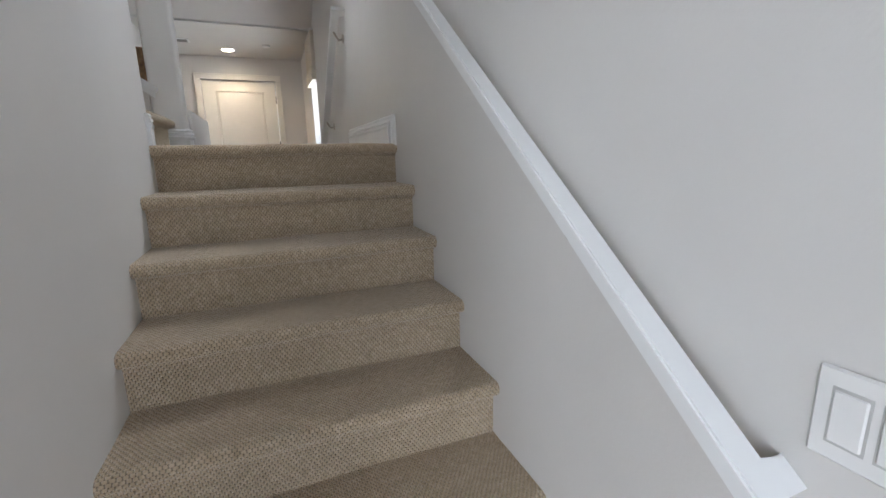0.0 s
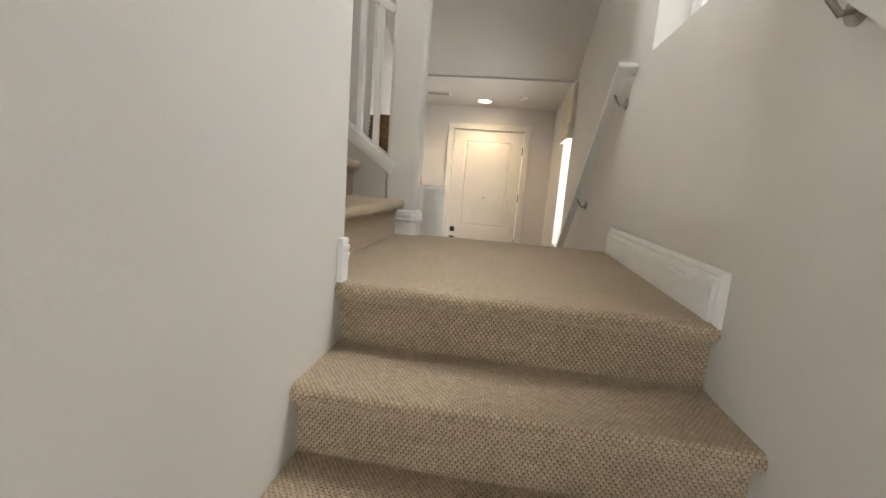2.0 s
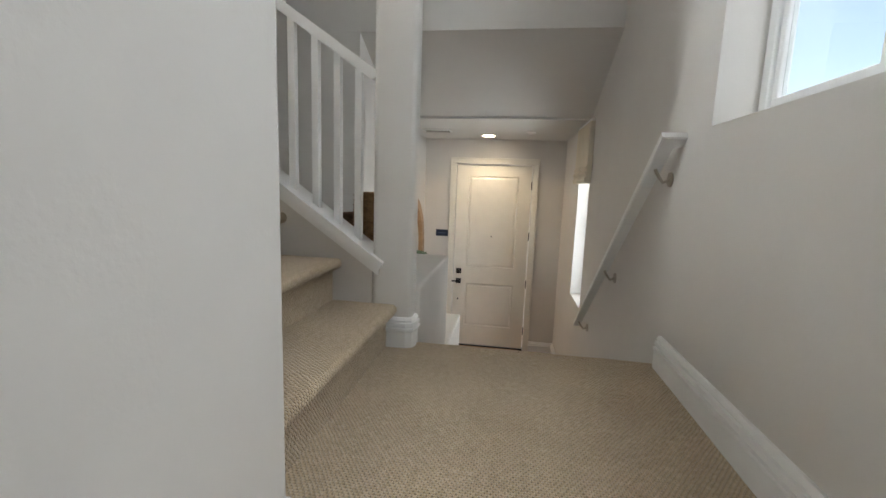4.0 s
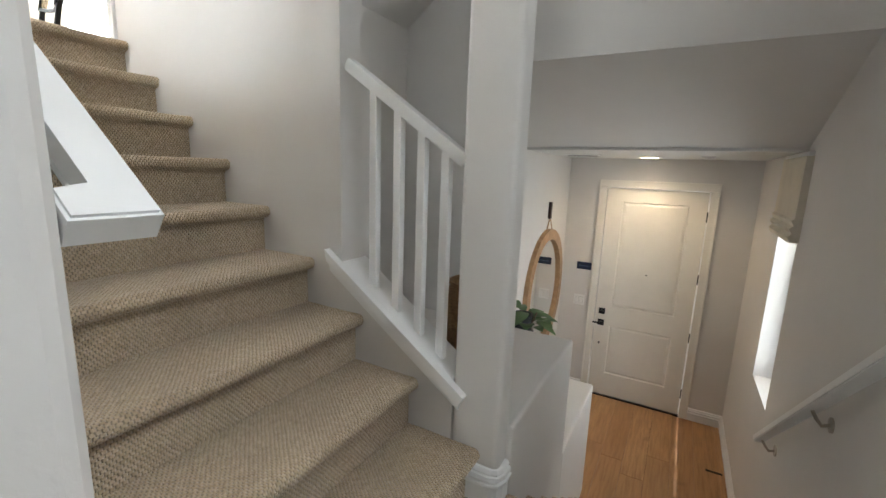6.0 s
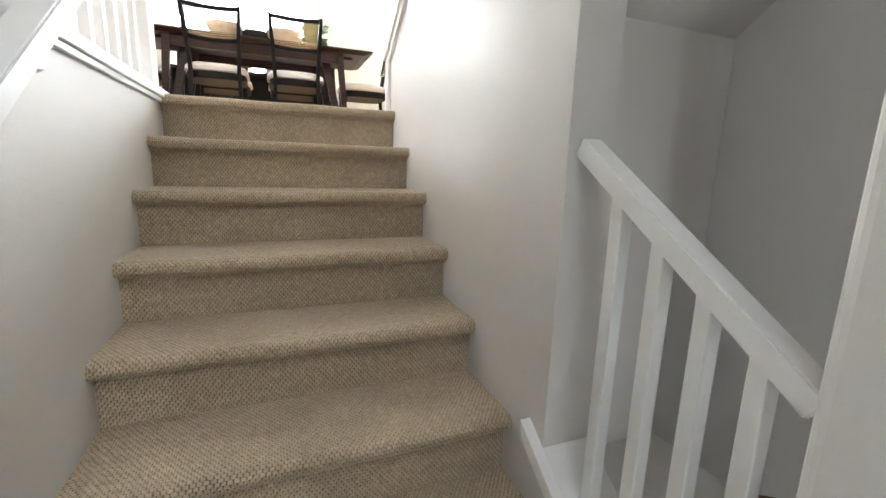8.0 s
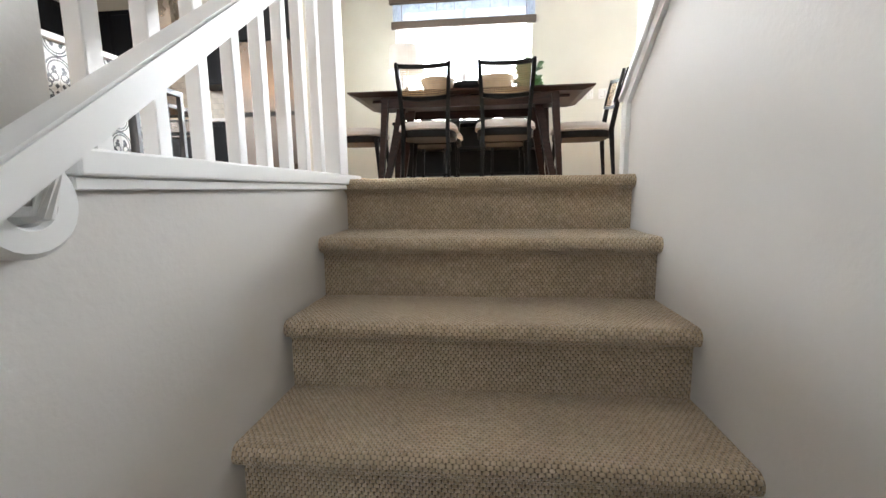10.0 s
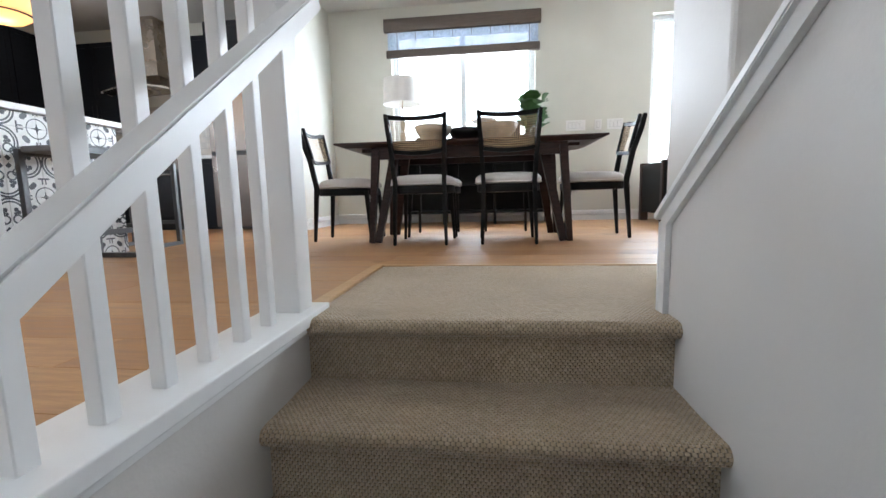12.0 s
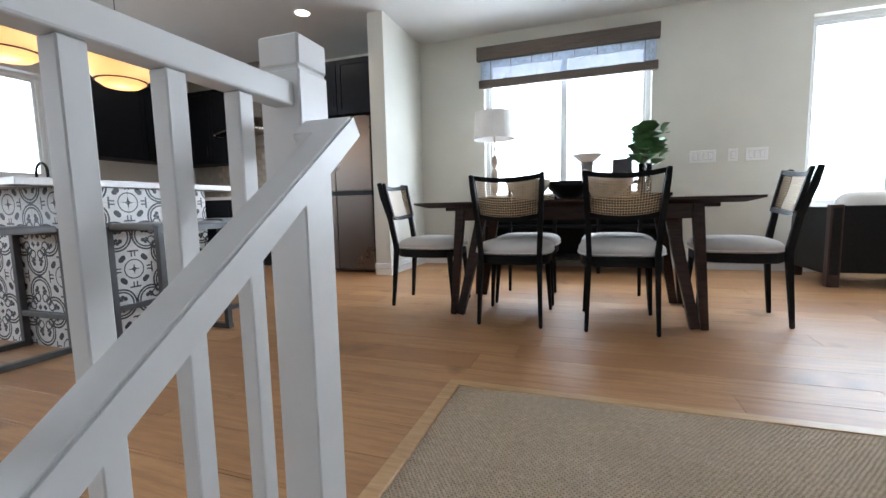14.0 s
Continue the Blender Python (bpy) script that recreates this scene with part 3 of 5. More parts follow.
# cap on the sloping wall end
bm = bmesh.new()
x1 = 0.30
bar(bm, (-2.703, YN + T / 2, slope_top(-2.703) - 0.012), (x1, YN + T / 2, slope_top(x1) - 0.012), 0.180, 0.020, bevel=0.003)
structure("trim_cap", bm, TRIM, "white sloping cap board on the stair wall", "trim")
bm = bmesh.new()
prism(bm, [(-2.6885, slope_top(-2.6885) - 0.024), (x1, slope_top(x1) - 0.024), (x1, slope_top(x1) - 0.066), (-2.652, slope_top(-2.652) - 0.066), (-2.652, FLOOR - 0.02), (-2.6885, FLOOR - 0.002)], "y", YN - 0.016, YN - 0.001)
box(bm, -2.700, -2.689, YN - 0.018, YN + T, FLOOR - 0.002, slope_top(-2.70) - 0.026, bevel=0.002)
structure("trim_casing", bm, TRIM, "white casing along the sloping wall edge", "trim")


# ---- balustrades and handrails ----
def baluster_set(parent, items, size, bottom, topf, yc):
    for x in items:
        bm = boxm(x - size / 2, x + size / 2, yc - size / 2, yc + size / 2, bottom(x), topf(x), bevel=0.002)
        part("baluster", bm, TRIM, parent)


YB = YS - 0.0495
br = thing("balustrade", "white painted wooden balustrade with square balusters and newel post", "railing")
bm = boxm(-2.715, -1.524, YS - T - 0.025, YS + 0.024, FLOOR - 0.022, FLOOR + 0.014, bevel=0.004, seg=2)
box(bm, -2.705, -1.524, YS + 0.001, YS + 0.014, FLOOR - 0.040, FLOOR - 0.0225, bevel=0.002)
part("cap_board", bm, TRIM, br)
baluster_set(br, [-2.2295 - 0.121 * k for k in range(-5, 3)], 0.031, lambda x: FLOOR + 0.012, lambda x: 3.947, YB)
bm = boxm(-2.60, -1.524, YB - 0.0225, YB + 0.0225, 3.948, 3.991, bevel=0.004, seg=2)
part("top_rail", bm, TRIM, br)
bm = boxm(-2.670, -2.581, YB - 0.053, YB + 0.036, FLOOR + 0.013, 4.016, bevel=0.003)
nw = part("newel_post", bm, TRIM, br)
bm = boxm(-2.670, -2.581, YB - 0.053, YB + 0.036, 4.021, 4.078, bevel=0.004)
box(bm, -2.666, -2.585, YB - 0.049, YB + 0.032, 4.014, 4.023)
part("newel_cap", bm, TRIM, nw, "square newel cap above a fine groove")

br = thing("opening_balustrade", "white balustrade with four square balusters in the stair wall opening", "railing")
bm = bmesh.new()
prism(bm, [(-1.141, sill_top(-1.141)), (-0.642, sill_top(-0.642)), (-0.642, sill_top(-0.642) - 0.052), (-1.141, sill_top(-1.141) - 0.052)], "y", YN, YN + T + 0.02)
part("cap_board", bm, TRIM, br)
bm = bmesh.new()
prism(bm, [(-1.205, sill_top(-1.205)), (-0.585, sill_top(-0.585)), (-0.60, sill_top(-0.60) - 0.040), (-1.195, sill_top(-1.195) - 0.040)], "y", YN - 0.03, YN - 0.0005)
part("nosing", bm, TRIM, br)
bm = bmesh.new()
prism(bm, [(-1.195, sill_top(-1.195) - 0.041), (-0.605, sill_top(-0.605) - 0.041), (-0.61, sill_top(-0.61) - 0.075), (-1.19, sill_top(-1.19) - 0.075)], "y", YN - 0.016, YN - 0.0005)
part("apron_mould", bm, TRIM, br)
YO = YN + 0.05
baluster_set(br, [-1.022, -0.915, -0.815, -0.720], 0.031, lambda x: sill_top(x) - 0.016, lambda x: sill_top(x) + 0.715, YO)
bm = bmesh.new()
bar(bm, (-1.141, YO, sill_top(-1.141) + 0.728), (-0.642, YO, sill_top(-0.656) + 0.728), 0.05, 0.042, bevel=0.003)
part("top_rail", bm, TRIM, br)


def bracket(parent, wall_pt, rail_pt):
    """A curved metal handrail bracket with its round wall plate."""
    w, r = Vector(wall_pt), Vector(rail_pt)
    d = (r - w)
    d.z = 0
    d.normalize()
    bm = bmesh.new()
    tube(bm, [w, w + d * 0.006], 0.03, 16)
    part("wall_plate", bm, NICKEL, parent, "round brushed nickel plate")
    bm = bmesh.new()
    tube(bm, [w, w + d * 0.03 + Vector((0, 0, -0.012)), w + (r - w) * 0.75 + Vector((0, 0, -0.022)), r + Vector((0, 0, -0.004))], 0.007, 8)
    part("arm", bm, NICKEL, parent, "curved brushed nickel arm")


def handrail(name, label, p, q, wall_dir, w, h, brackets, returns):
    """A straight rectangular rail from p to q; wall_dir points to the wall, returns say which ends turn to it."""
    hr = thing(name, label, "handrail")
    p, q, wd = Vector(p), Vector(q), Vector(wall_dir)
    d = (q - p).normalized()
    up, run, half = d.cross(wd).normalized(), (q - p).length, w / 2
    pts = [(0, -half), (run, -half)]
    pts += [(run, returns[1]), (run - w, returns[1]), (run - w, half)] if returns[1] else [(run, half)]
    pts += [(w, half), (w, returns[0]), (0, returns[0])] if returns[0] else [(0, half)]
    bm = bmesh.new()
    lo, hi = ([bm.verts.new(p + d * a + wd * b + up * (k * h / 2)) for a, b in pts] for k in (-1, 1))
    caps = [bm.faces.new(lo), bm.faces.new(hi[::-1])]
    for k in range(len(pts)):
        bm.faces.new((lo[k], lo[(k + 1) % len(pts)], hi[(k + 1) % len(pts)], hi[k]))
    bmesh.ops.bevel(bm, geom=list({e for f in caps for e in f.edges}), offset=0.004, segments=2, affect="EDGES")
    part("rail", bm, TRIM, hr)
    for t, off in brackets:
        r = p.lerp(q, t) + Vector((0, 0, -h / 2 - 0.006))
        bracket(hr, Vector((r.x, r.y, r.z - 0.045)) + wd * off, r)
    return hr


XR = 0.515


def lower_z(y):
    return 1.5175 + 0.79 * (y - 1.039)


handrail("handrail", "white painted handrail on metal brackets beside the lower stairs", (XR - 0.003, 0.165, lower_z(0.165)), (XR - 0.003, 1.98, lower_z(1.98)), (1, 0, 0), 0.044, 0.034,
         [(0.23, XE - XR + 0.003), (0.475, XE - XR + 0.003), (0.86, XE - XR + 0.003)], (XE - XR + 0.003, 0))


def down_z(y):
    return 2.241 - 0.78 * (y - 3.119)


handrail("handrail", "white painted handrail on metal brackets going down to the entry", (XR, 3.095, down_z(3.095)), (XR, 4.70, down_z(4.70)), (1, 0, 0), 0.050, 0.034,
         [(0.075, XE - XR), (0.52, XE - XR), (0.94, XE - XR)], (XE - XR, 0))
YR = YS + 0.065


def up_z(x):
    return 2.7895 - 0.745 * (x + 1.10)


hr = handrail("handrail", "white painted handrail beside the upper stairs ending at the newel", (-0.555, YR, up_z(-0.555) - 0.002), (-2.60, YR, up_z(-2.60) - 0.002), (0, -1, 0), 0.050, 0.043,
              [(0.08, YR - YS)], (YR - YS, 0.075))
bm = bmesh.new()
n = 28
rows = []
for i in range(n):
    a = 2 * math.pi * i / n
    rows.append([bm.verts.new((-1.455 + r * math.cos(a), y, 2.985 + r * math.sin(a))) for r, y in ((0.062, YS + 0.001), (0.062, YS + 0.022), (0.055, YS + 0.030), (0.030, YS + 0.030), (0.026, YS + 0.024), (0.026, YS + 0.001))])
for i in range(n):
    for k in range(6):
        bm.faces.new((rows[i][k], rows[(i + 1) % n][k], rows[(i + 1) % n][(k + 1) % 6], rows[i][(k + 1) % 6]))
part("rosette", bm, TRIM, hr, "white round wooden rosette", smooth=False)
bm = bmesh.new()
tube(bm, [(-1.455, YS + 0.002, 2.972), (-1.455, YS + 0.045, 2.975), (-1.455, YR, up_z(-1.455) - 0.018)], 0.011, 10)
part("arm", bm, TRIM, hr)


# ---- windows and the front door ----
def window(name, label, axis, at, hole, out, mullions=(), bars=()):
    """Vinyl window in a hole (a0, a1, z0, z1), its frame standing at `at` on the axis; out: sign of the way outside."""
    a0, a1, z0, z1 = hole
    w = thing(name, label, "window", kind="structure")

    def slab(bm, a, b, c, d, t0, t1, bevel=0.004):
        lo, hi = sorted((at + out * t0, at + out * t1))
        if axis == "x":
            box(bm, lo, hi, a, b, c, d, bevel=bevel)
        else:
            box(bm, a, b, lo, hi, c, d, bevel=bevel)

    bm = bmesh.new()
    f = 0.045
    slab(bm, a0, a1, z0, z0 + f, 0, 0.06)
    slab(bm, a0, a1, z1 - f, z1, 0, 0.06)
    slab(bm, a0, a0 + f, z0 + f, z1 - f, 0, 0.06)
    slab(bm, a1 - f, a1, z0 + f, z1 - f, 0, 0.06)
    part("window_frame", bm, VINYL, w)
    edges = [a0 + f, *mullions, a1 - f]
    for m in mullions:
        bm = bmesh.new()
        slab(bm, m - 0.034, m + 0.034, z0 + f, z1 - f, 0.004, 0.05)
        part("mullion", bm, VINYL, w)
    for a, b in zip(edges, edges[1:]):
        bm = bmesh.new()
        s = 0.03
        for c, d, e, g in ((a, b, z0 + f, z0 + f + s), (a, b, z1 - f - s, z1 - f), (a, a + s, z0 + f + s, z1 - f - s), (b - s, b, z0 + f + s, z1 - f - s)):
            slab(bm, c, d, e, g, 0.012, 0.04, 0.003)
        part("sash", bm, VINYL, w)
        bm = bmesh.new()
        slab(bm, a + s, b - s, z0 + f + s, z1 - f - s, 0.024, 0.028, 0)
        g = part("pane", bm, GLASS, w)
        g.visible_shadow = False
    return w


window("window_1", "white vinyl stair window in a deep plaster reveal", "x", XE + 0.13, WIN_STAIR, 1, mullions=(2.42,))
window("window_2", "tall narrow white vinyl window beside the front door", "x", XE + 0.12, WIN_ENTRY, 1)
window("window_3", "wide white two-pane dining room window", "x", WX - 0.10, WIN_DINE, -1, mullions=(2.27,))
window("window_4", "large white lounge window", "x", WX - 0.10, WIN_LOUNGE, -1, mullions=(5.20,))
window("window_5", "white kitchen window over the sink", "y", -3.31, WIN_SINK, -1, mullions=(-4.43,))
# out of view, assumed from the light on the stair wall
window("window_6", "wide white kitchen window, unseen, assumed for its light", "y", -3.31, WIN_KITCHEN, -1, mullions=(-1.775,))

sh = thing("roman_shade", "cream linen roman shade half drawn over the entry window", "window shade")
bm = bmesh.new()
prof = [(0.0, 2.60), (-0.035, 2.60), (-0.037, 2.25), (-0.052, 2.235), (-0.038, 2.21), (-0.056, 2.19), (-0.040, 2.165), (-0.056, 2.14), (-0.044, 2.11), (0.0, 2.11)]
prism(bm, [(XE + a - 0.001, b) for a, b in prof], "y", 4.96, 5.60)
part("fabric", bm, SHADE, sh)
bm = boxm(XE - 0.03, XE - 0.001, 4.96, 5.60, 2.602, 2.625, bevel=0.003)
part("head_rail", bm, TRIM, sh)

bl = thing("woven_blind", "dark woven grass blind half raised over the dining window", "window blind")
part("valance", boxm(WX + 0.004, WX + 0.07, 1.30, 3.22, 5.415, 5.565, bevel=0.004), BLIND, bl)
# open weave, coloured as if daylight came through it
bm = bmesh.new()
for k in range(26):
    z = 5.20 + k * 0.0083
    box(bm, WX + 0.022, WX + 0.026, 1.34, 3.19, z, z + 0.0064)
part("blind_cloth", bm, BLIND_BACKLIT, bl, "thin weave coloured blue-grey for daylight behind it", kind="stuff")
bm = boxm(WX + 0.006, WX + 0.06, 1.32, 3.21, 5.105, 5.20, bevel=0.012, seg=2)
part("bottom_fold", bm, BLIND, bl)
for k in range(8):
    y = 1.46 + k * 0.232
    part("cord", boxm(WX + 0.027, WX + 0.031, y - 0.0035, y + 0.0035, 5.2, 5.42), BLIND, bl)

# door casing and leaf
bm = bmesh.new()
for x0_, x1_, z0_, z1_ in ((-0.795, -0.725, 0, 2.335), (0.205, 0.275, 0, 2.335), (-0.795, 0.275, 2.335, 2.405)):
    box(bm, x0_, x1_, YD - 0.018, YD - 0.001, z0_, z1_, bevel=0.004)
for x0_, x1_, z0_, z1_ in ((-0.80, -0.785, 0, 2.41), (0.265, 0.28, 0, 2.41), (-0.80, 0.28, 2.395, 2.41)):
    box(bm, x0_, x1_, YD - 0.024, YD - 0.0185, z0_, z1_, bevel=0.002)
structure("door_casing", bm, DOORP, "white moulded casing round the front door", "trim")
dr = thing("door_1", "closed white two-panel front door with black lock and hinges", "door", kind="structure")
DX0, DX1, DYF = -0.718, 0.198, YD + 0.02


def panel_door(bm, x0, x1, z0, z1, y, panels, d=0.012):
    """A door face at y with sunk moulded panels."""
    box(bm, x0, x1, y + 0.02, y + 0.045, z0, z1)
    xs = sorted({x0, x1, *(p[0] for p in panels), *(p[1] for p in panels)})
    zs = sorted({z0, z1, *(p[2] for p in panels), *(p[3] for p in panels)})
    for a, b in zip(xs, xs[1:]):
        for c, e in zip(zs, zs[1:]):
            if not any(p[0] <= a and b <= p[1] and p[2] <= c and e <= p[3] for p in panels):
                box(bm, a, b, y, y + 0.02, c, e)
    bmesh.ops.remove_doubles(bm, verts=bm.verts, dist=1e-5)
    for p0, p1, p2, p3 in panels:
        g = 0.035
        o = [(p0, p2), (p1, p2), (p1, p3), (p0, p3)]
        i = [(p0 + g, p2 + g), (p1 - g, p2 + g), (p1 - g, p3 - g), (p0 + g, p3 - g)]
        vo = [bm.verts.new((a, y + 0.001, b)) for a, b in o]
        vm = [bm.verts.new((a, y + d, b)) for a, b in [(p0 + 0.012, p2 + 0.012), (p1 - 0.012, p2 + 0.012), (p1 - 0.012, p3 - 0.012), (p0 + 0.012, p3 - 0.012)]]
        vi = [bm.verts.new((a, y + 0.004, b)) for a, b in i]
        for k in range(4):
            bm.faces.new((vo[k], vo[(k + 1) % 4], vm[(k + 1) % 4], vm[k]))
            bm.faces.new((vm[k], vm[(k + 1) % 4], vi[(k + 1) % 4], vi[k]))
        bm.faces.new(vi)
    return bm


bm = panel_door(bmesh.new(), DX0, DX1, 0.012, 2.328, DYF, [(-0.565, 0.045, 1.05, 2.19), (-0.565, 0.045, 0.27, 0.83)])
part("door_leaf", bm, DOORP, dr)
part("threshold", boxm(-0.725, 0.205, YD - 0.005, YD + 0.12, -0.011, 0.010, bevel=0.003), BLACKM, dr, "dark metal threshold")
for z in (0.855, 0.985):
    bm = boxm(-0.685, -0.620, DYF - 0.014, DYF, z - 0.033, z + 0.033, bevel=0.004)
    tube(bm, [(-0.652, DYF - 0.014, z), (-0.652, DYF - 0.04, z)], 0.018, 14)
    part("lock", bm, BLACKM, dr, "square black lock plate")
bm = boxm(-0.735, -0.66, DYF - 0.052, DYF - 0.036, 0.846, 0.864, bevel=0.004)
part("lever", bm, BLACKM, dr, "black door lever")
part("peephole", tube(bmesh.new(), [(-0.26, DYF - 0.006, 1.445), (-0.26, DYF, 1.445)], 0.008, 12), BLACKM, dr)
part("door_stop", tube(bmesh.new(), [(-0.65, DYF - 0.02, 0.62), (-0.65, DYF, 0.62)], 0.01, 10), BLACKM, dr)
for z in (0.25, 0.86, 1.47, 2.09):
    part("hinge", boxm(0.194, 0.208, DYF - 0.012, DYF + 0.002, z - 0.05, z + 0.05, bevel=0.002), BLACKM, dr)

# ---- entry things ----
def wall_plate(name, label, cat, at, w, h, normal, material, rockers=1, rock_mat=None):
    """A switch plate with its rockers; at is the middle on the wall, normal the way it faces."""
    sw = thing(name, label, cat, at, {(-1, 0): 90, (0, -1): 180, (1, 0): -90, (0, 1): 0}[normal])
    part("plate", boxm(-w / 2, w / 2, 0.0005, 0.007, -h / 2, h / 2, bevel=0.003), material, sw)
    for k in range(rockers):
        c = (k - (rockers - 1) / 2) * 0.046
        # thin grey pad whose rim stands for the shaded gap round the rocker
        part("slot", boxm(c - 0.0190, c + 0.0190, 0.0055, 0.0076, -0.0365, 0.0365), GAP_SHADE, sw)
        part("rocker", boxm(c - 0.0165, c + 0.0165, 0.0065, 0.011, -0.033, 0.033, bevel=0.002), rock_mat or material, sw)
    return sw


wall_plate("wall_sign", "small dark blue sign plate beside the front door", "sign", (-0.885, YD, 1.466), 0.155, 0.082, (0, -1), BLUE, 0)
sg = thing("sign_lettering", "faint pale line of lettering on the blue plate", "lettering", (-0.885, YD - 0.0085, 1.466))
part("bar", boxm(-0.05, 0.05, -0.0008, 0.0008, -0.006, 0.004), plain("faded print", (0.06, 0.09, 0.16), 0.5), sg)
wall_plate("light_switch", "white double rocker switch beside the front door", "switch", (-0.905, YD, 1.075), 0.115, 0.118, (0, -1), SWITCH, 2)
wall_plate("light_switch", "white rocker switch plate at the foot of the lower stairs", "switch", (XE, 0.106, 0.953), 0.118, 0.118, (-1, 0), SWITCH, 2)
bm = boxm(XE - 0.155, XE - 0.035, 5.84, 5.865, 0.0005, 0.003)
tagged(part("floor_vent_gap", bm, DARKGAP), "short dark expansion gap in the oak floor", "floor gap")

mi = thing("round_mirror", "round mirror in a pale wood frame hung from a peg", "mirror", (-1.12, 5.90, 1.33))
n = 48
bm = bmesh.new()
ring = []
for i in range(n):
    a = 2 * math.pi * i / n
    ring.append([bm.verts.new((x, r * math.cos(a), r * math.sin(a))) for r, x in ((0.60, 0.001), (0.60, 0.04), (0.50, 0.04), (0.50, 0.012))])
for i in range(n):
    for k in range(4):
        bm.faces.new((ring[i][k], ring[(i + 1) % n][k], ring[(i + 1) % n][(k + 1) % 4], ring[i][(k + 1) % 4]))
part("frame", bm, TAN, mi)
bm = bmesh.new()
bm.faces.new([bm.verts.new((0.014, 0.5 * math.cos(2 * math.pi * i / n), 0.5 * math.sin(2 * math.pi * i / n))) for i in range(n)])
part("mirror_glass", bm, MIRROR, mi)
part("peg", boxm(0.001, 0.03, -0.022, 0.022, 0.70, 0.86, bevel=0.006), WALNUT, mi, "dark wooden peg board")
bm = bmesh.new()
tube(bm, [(0.02, 0.0, 0.715), (0.02, -0.10, 0.585)], 0.005, 6)
tube(bm, [(0.02, 0.0, 0.715), (0.02, 0.10, 0.585)], 0.005, 6)
part("strap", bm, TAN, mi)


def leafy(parent, at, height, spread, count, size, seed, droop=0.3, wide=1.0, rise=0.9):
    rnd = random.Random(seed)
    for k in range(3):
        a = rnd.uniform(0, 6.28)
        top = (at[0] + 0.25 * spread * math.cos(a), at[1] + 0.25 * spread * math.sin(a), at[2] + height * rnd.uniform(0.7, 0.95))
        part("stem", tube(bmesh.new(), [at, ((at[0] + top[0]) / 2 + 0.01, (at[1] + top[1]) / 2, (at[2] + top[2]) / 2), top], 0.005, 6), STEM, parent)
    for k in range(count):
        a, h = rnd.uniform(0, 6.28), rnd.uniform(0.35, 1.0)
        out = spread * rnd.uniform(0.1, 0.5)
        base = Vector((at[0] + out * math.cos(a), at[1] + out * math.sin(a), at[2] + height * h * 0.85))
        d = Vector((math.cos(a), math.sin(a), rnd.uniform(-droop, rise))).normalized()
        s = d.cross(Vector((0, 0, 1))).normalized()
        u = s.cross(d)
        L, W = size * rnd.uniform(0.75, 1.2), size * rnd.uniform(0.3, 0.42) * wide
        bm = bmesh.new()
        rows = []
        for i in range(6):
            t = i / 5
            w = W * math.sin(math.pi * min(1, 0.08 + t * 0.9)) ** 0.7
            c = base + d * L * t - Vector((0, 0, 1)) * L * 0.35 * t * t
            rows.append([bm.verts.new(c - s * w + u * w * 0.22), bm.verts.new(c), bm.verts.new(c + s * w + u * w * 0.22)])
        for p, q in zip(rows, rows[1:]):
            for j in range(2):
                bm.faces.new((p[j], p[j + 1], q[j + 1], q[j]))
        part("leaf", bm, LEAF, parent, smooth=True)


pl = thing("potted_plant", "leafy green plant in a dark glazed vase on the lower ledge", "plant", (-0.86, 4.52, 0.912))
part("vase", lathe(bmesh.new(), [(0.06, 0), (0.09, 0.05), (0.11, 0.24), (0.10, 0.45), (0.06, 0.55), (0.07, 0.62), (0.058, 0.615), (0.05, 0.54)], n=24), plain("dark teal glaze", (0.02, 0.03, 0.035), 0.2), pl, smooth=True)
leafy(pl, (0.02, 0.02, 0.50), 0.16, 0.26, 14, 0.13, 4)

def basket(label, at, radius, height, tone):
    """A tall round basket of twisted strands, rolled over at the rim."""
    bk = thing("wicker_basket", label, "basket", at, group="baskets on the ledge")
    rows_, n = int(height / 0.0125), 36
    rnd = random.Random(int(radius * 1000))
    bm = bmesh.new()
    rings = []
    for i in range(rows_ * 2 + 1):
        z = height * i / (rows_ * 2)
        base = radius * (0.90 + 0.10 * math.sin(math.pi * min(1.0, 0.15 + 0.75 * z / height)))
        bulge = 0.005 if i % 2 else -0.003
        ring = []
        for k in range(n):
            r = base + bulge + 0.0035 * math.sin(2 * math.pi * (k * 6 / n) + (math.pi if (i // 2) % 2 else 0)) + rnd.uniform(-0.0012, 0.0012)
            ring.append(bm.verts.new((r * math.cos(2 * math.pi * k / n), r * math.sin(2 * math.pi * k / n), z)))
        rings.append(ring)
    for f, z in ((0.97, height + 0.010), (0.90, height + 0.008), (0.86, height - 0.012), (0.84, 0.04)):
        rings.append([bm.verts.new((radius * f * math.cos(2 * math.pi * k / n), radius * f * math.sin(2 * math.pi * k / n), z)) for k in range(n)])
    for p, q in zip(rings, rings[1:]):
        for k in range(n):
            bm.faces.new((p[k], p[(k + 1) % n], q[(k + 1) % n], q[k]))
    bm.faces.new(rings[0][::-1])
    bm.faces.new(rings[-1])
    part("weave", bm, tone, bk, smooth=True)
    return bk


basket("tall golden-brown wicker basket standing on the plaster ledge", (-0.745, 3.50, 1.592), 0.125, 0.395, WICKER)
basket("darker brown wicker basket behind the tall one on the ledge", (-0.905, 3.72, 1.592), 0.12, 0.27, plain("dark wicker", (0.16, 0.085, 0.04), 0.75, 0, 0.4, 40.0, 0.5))


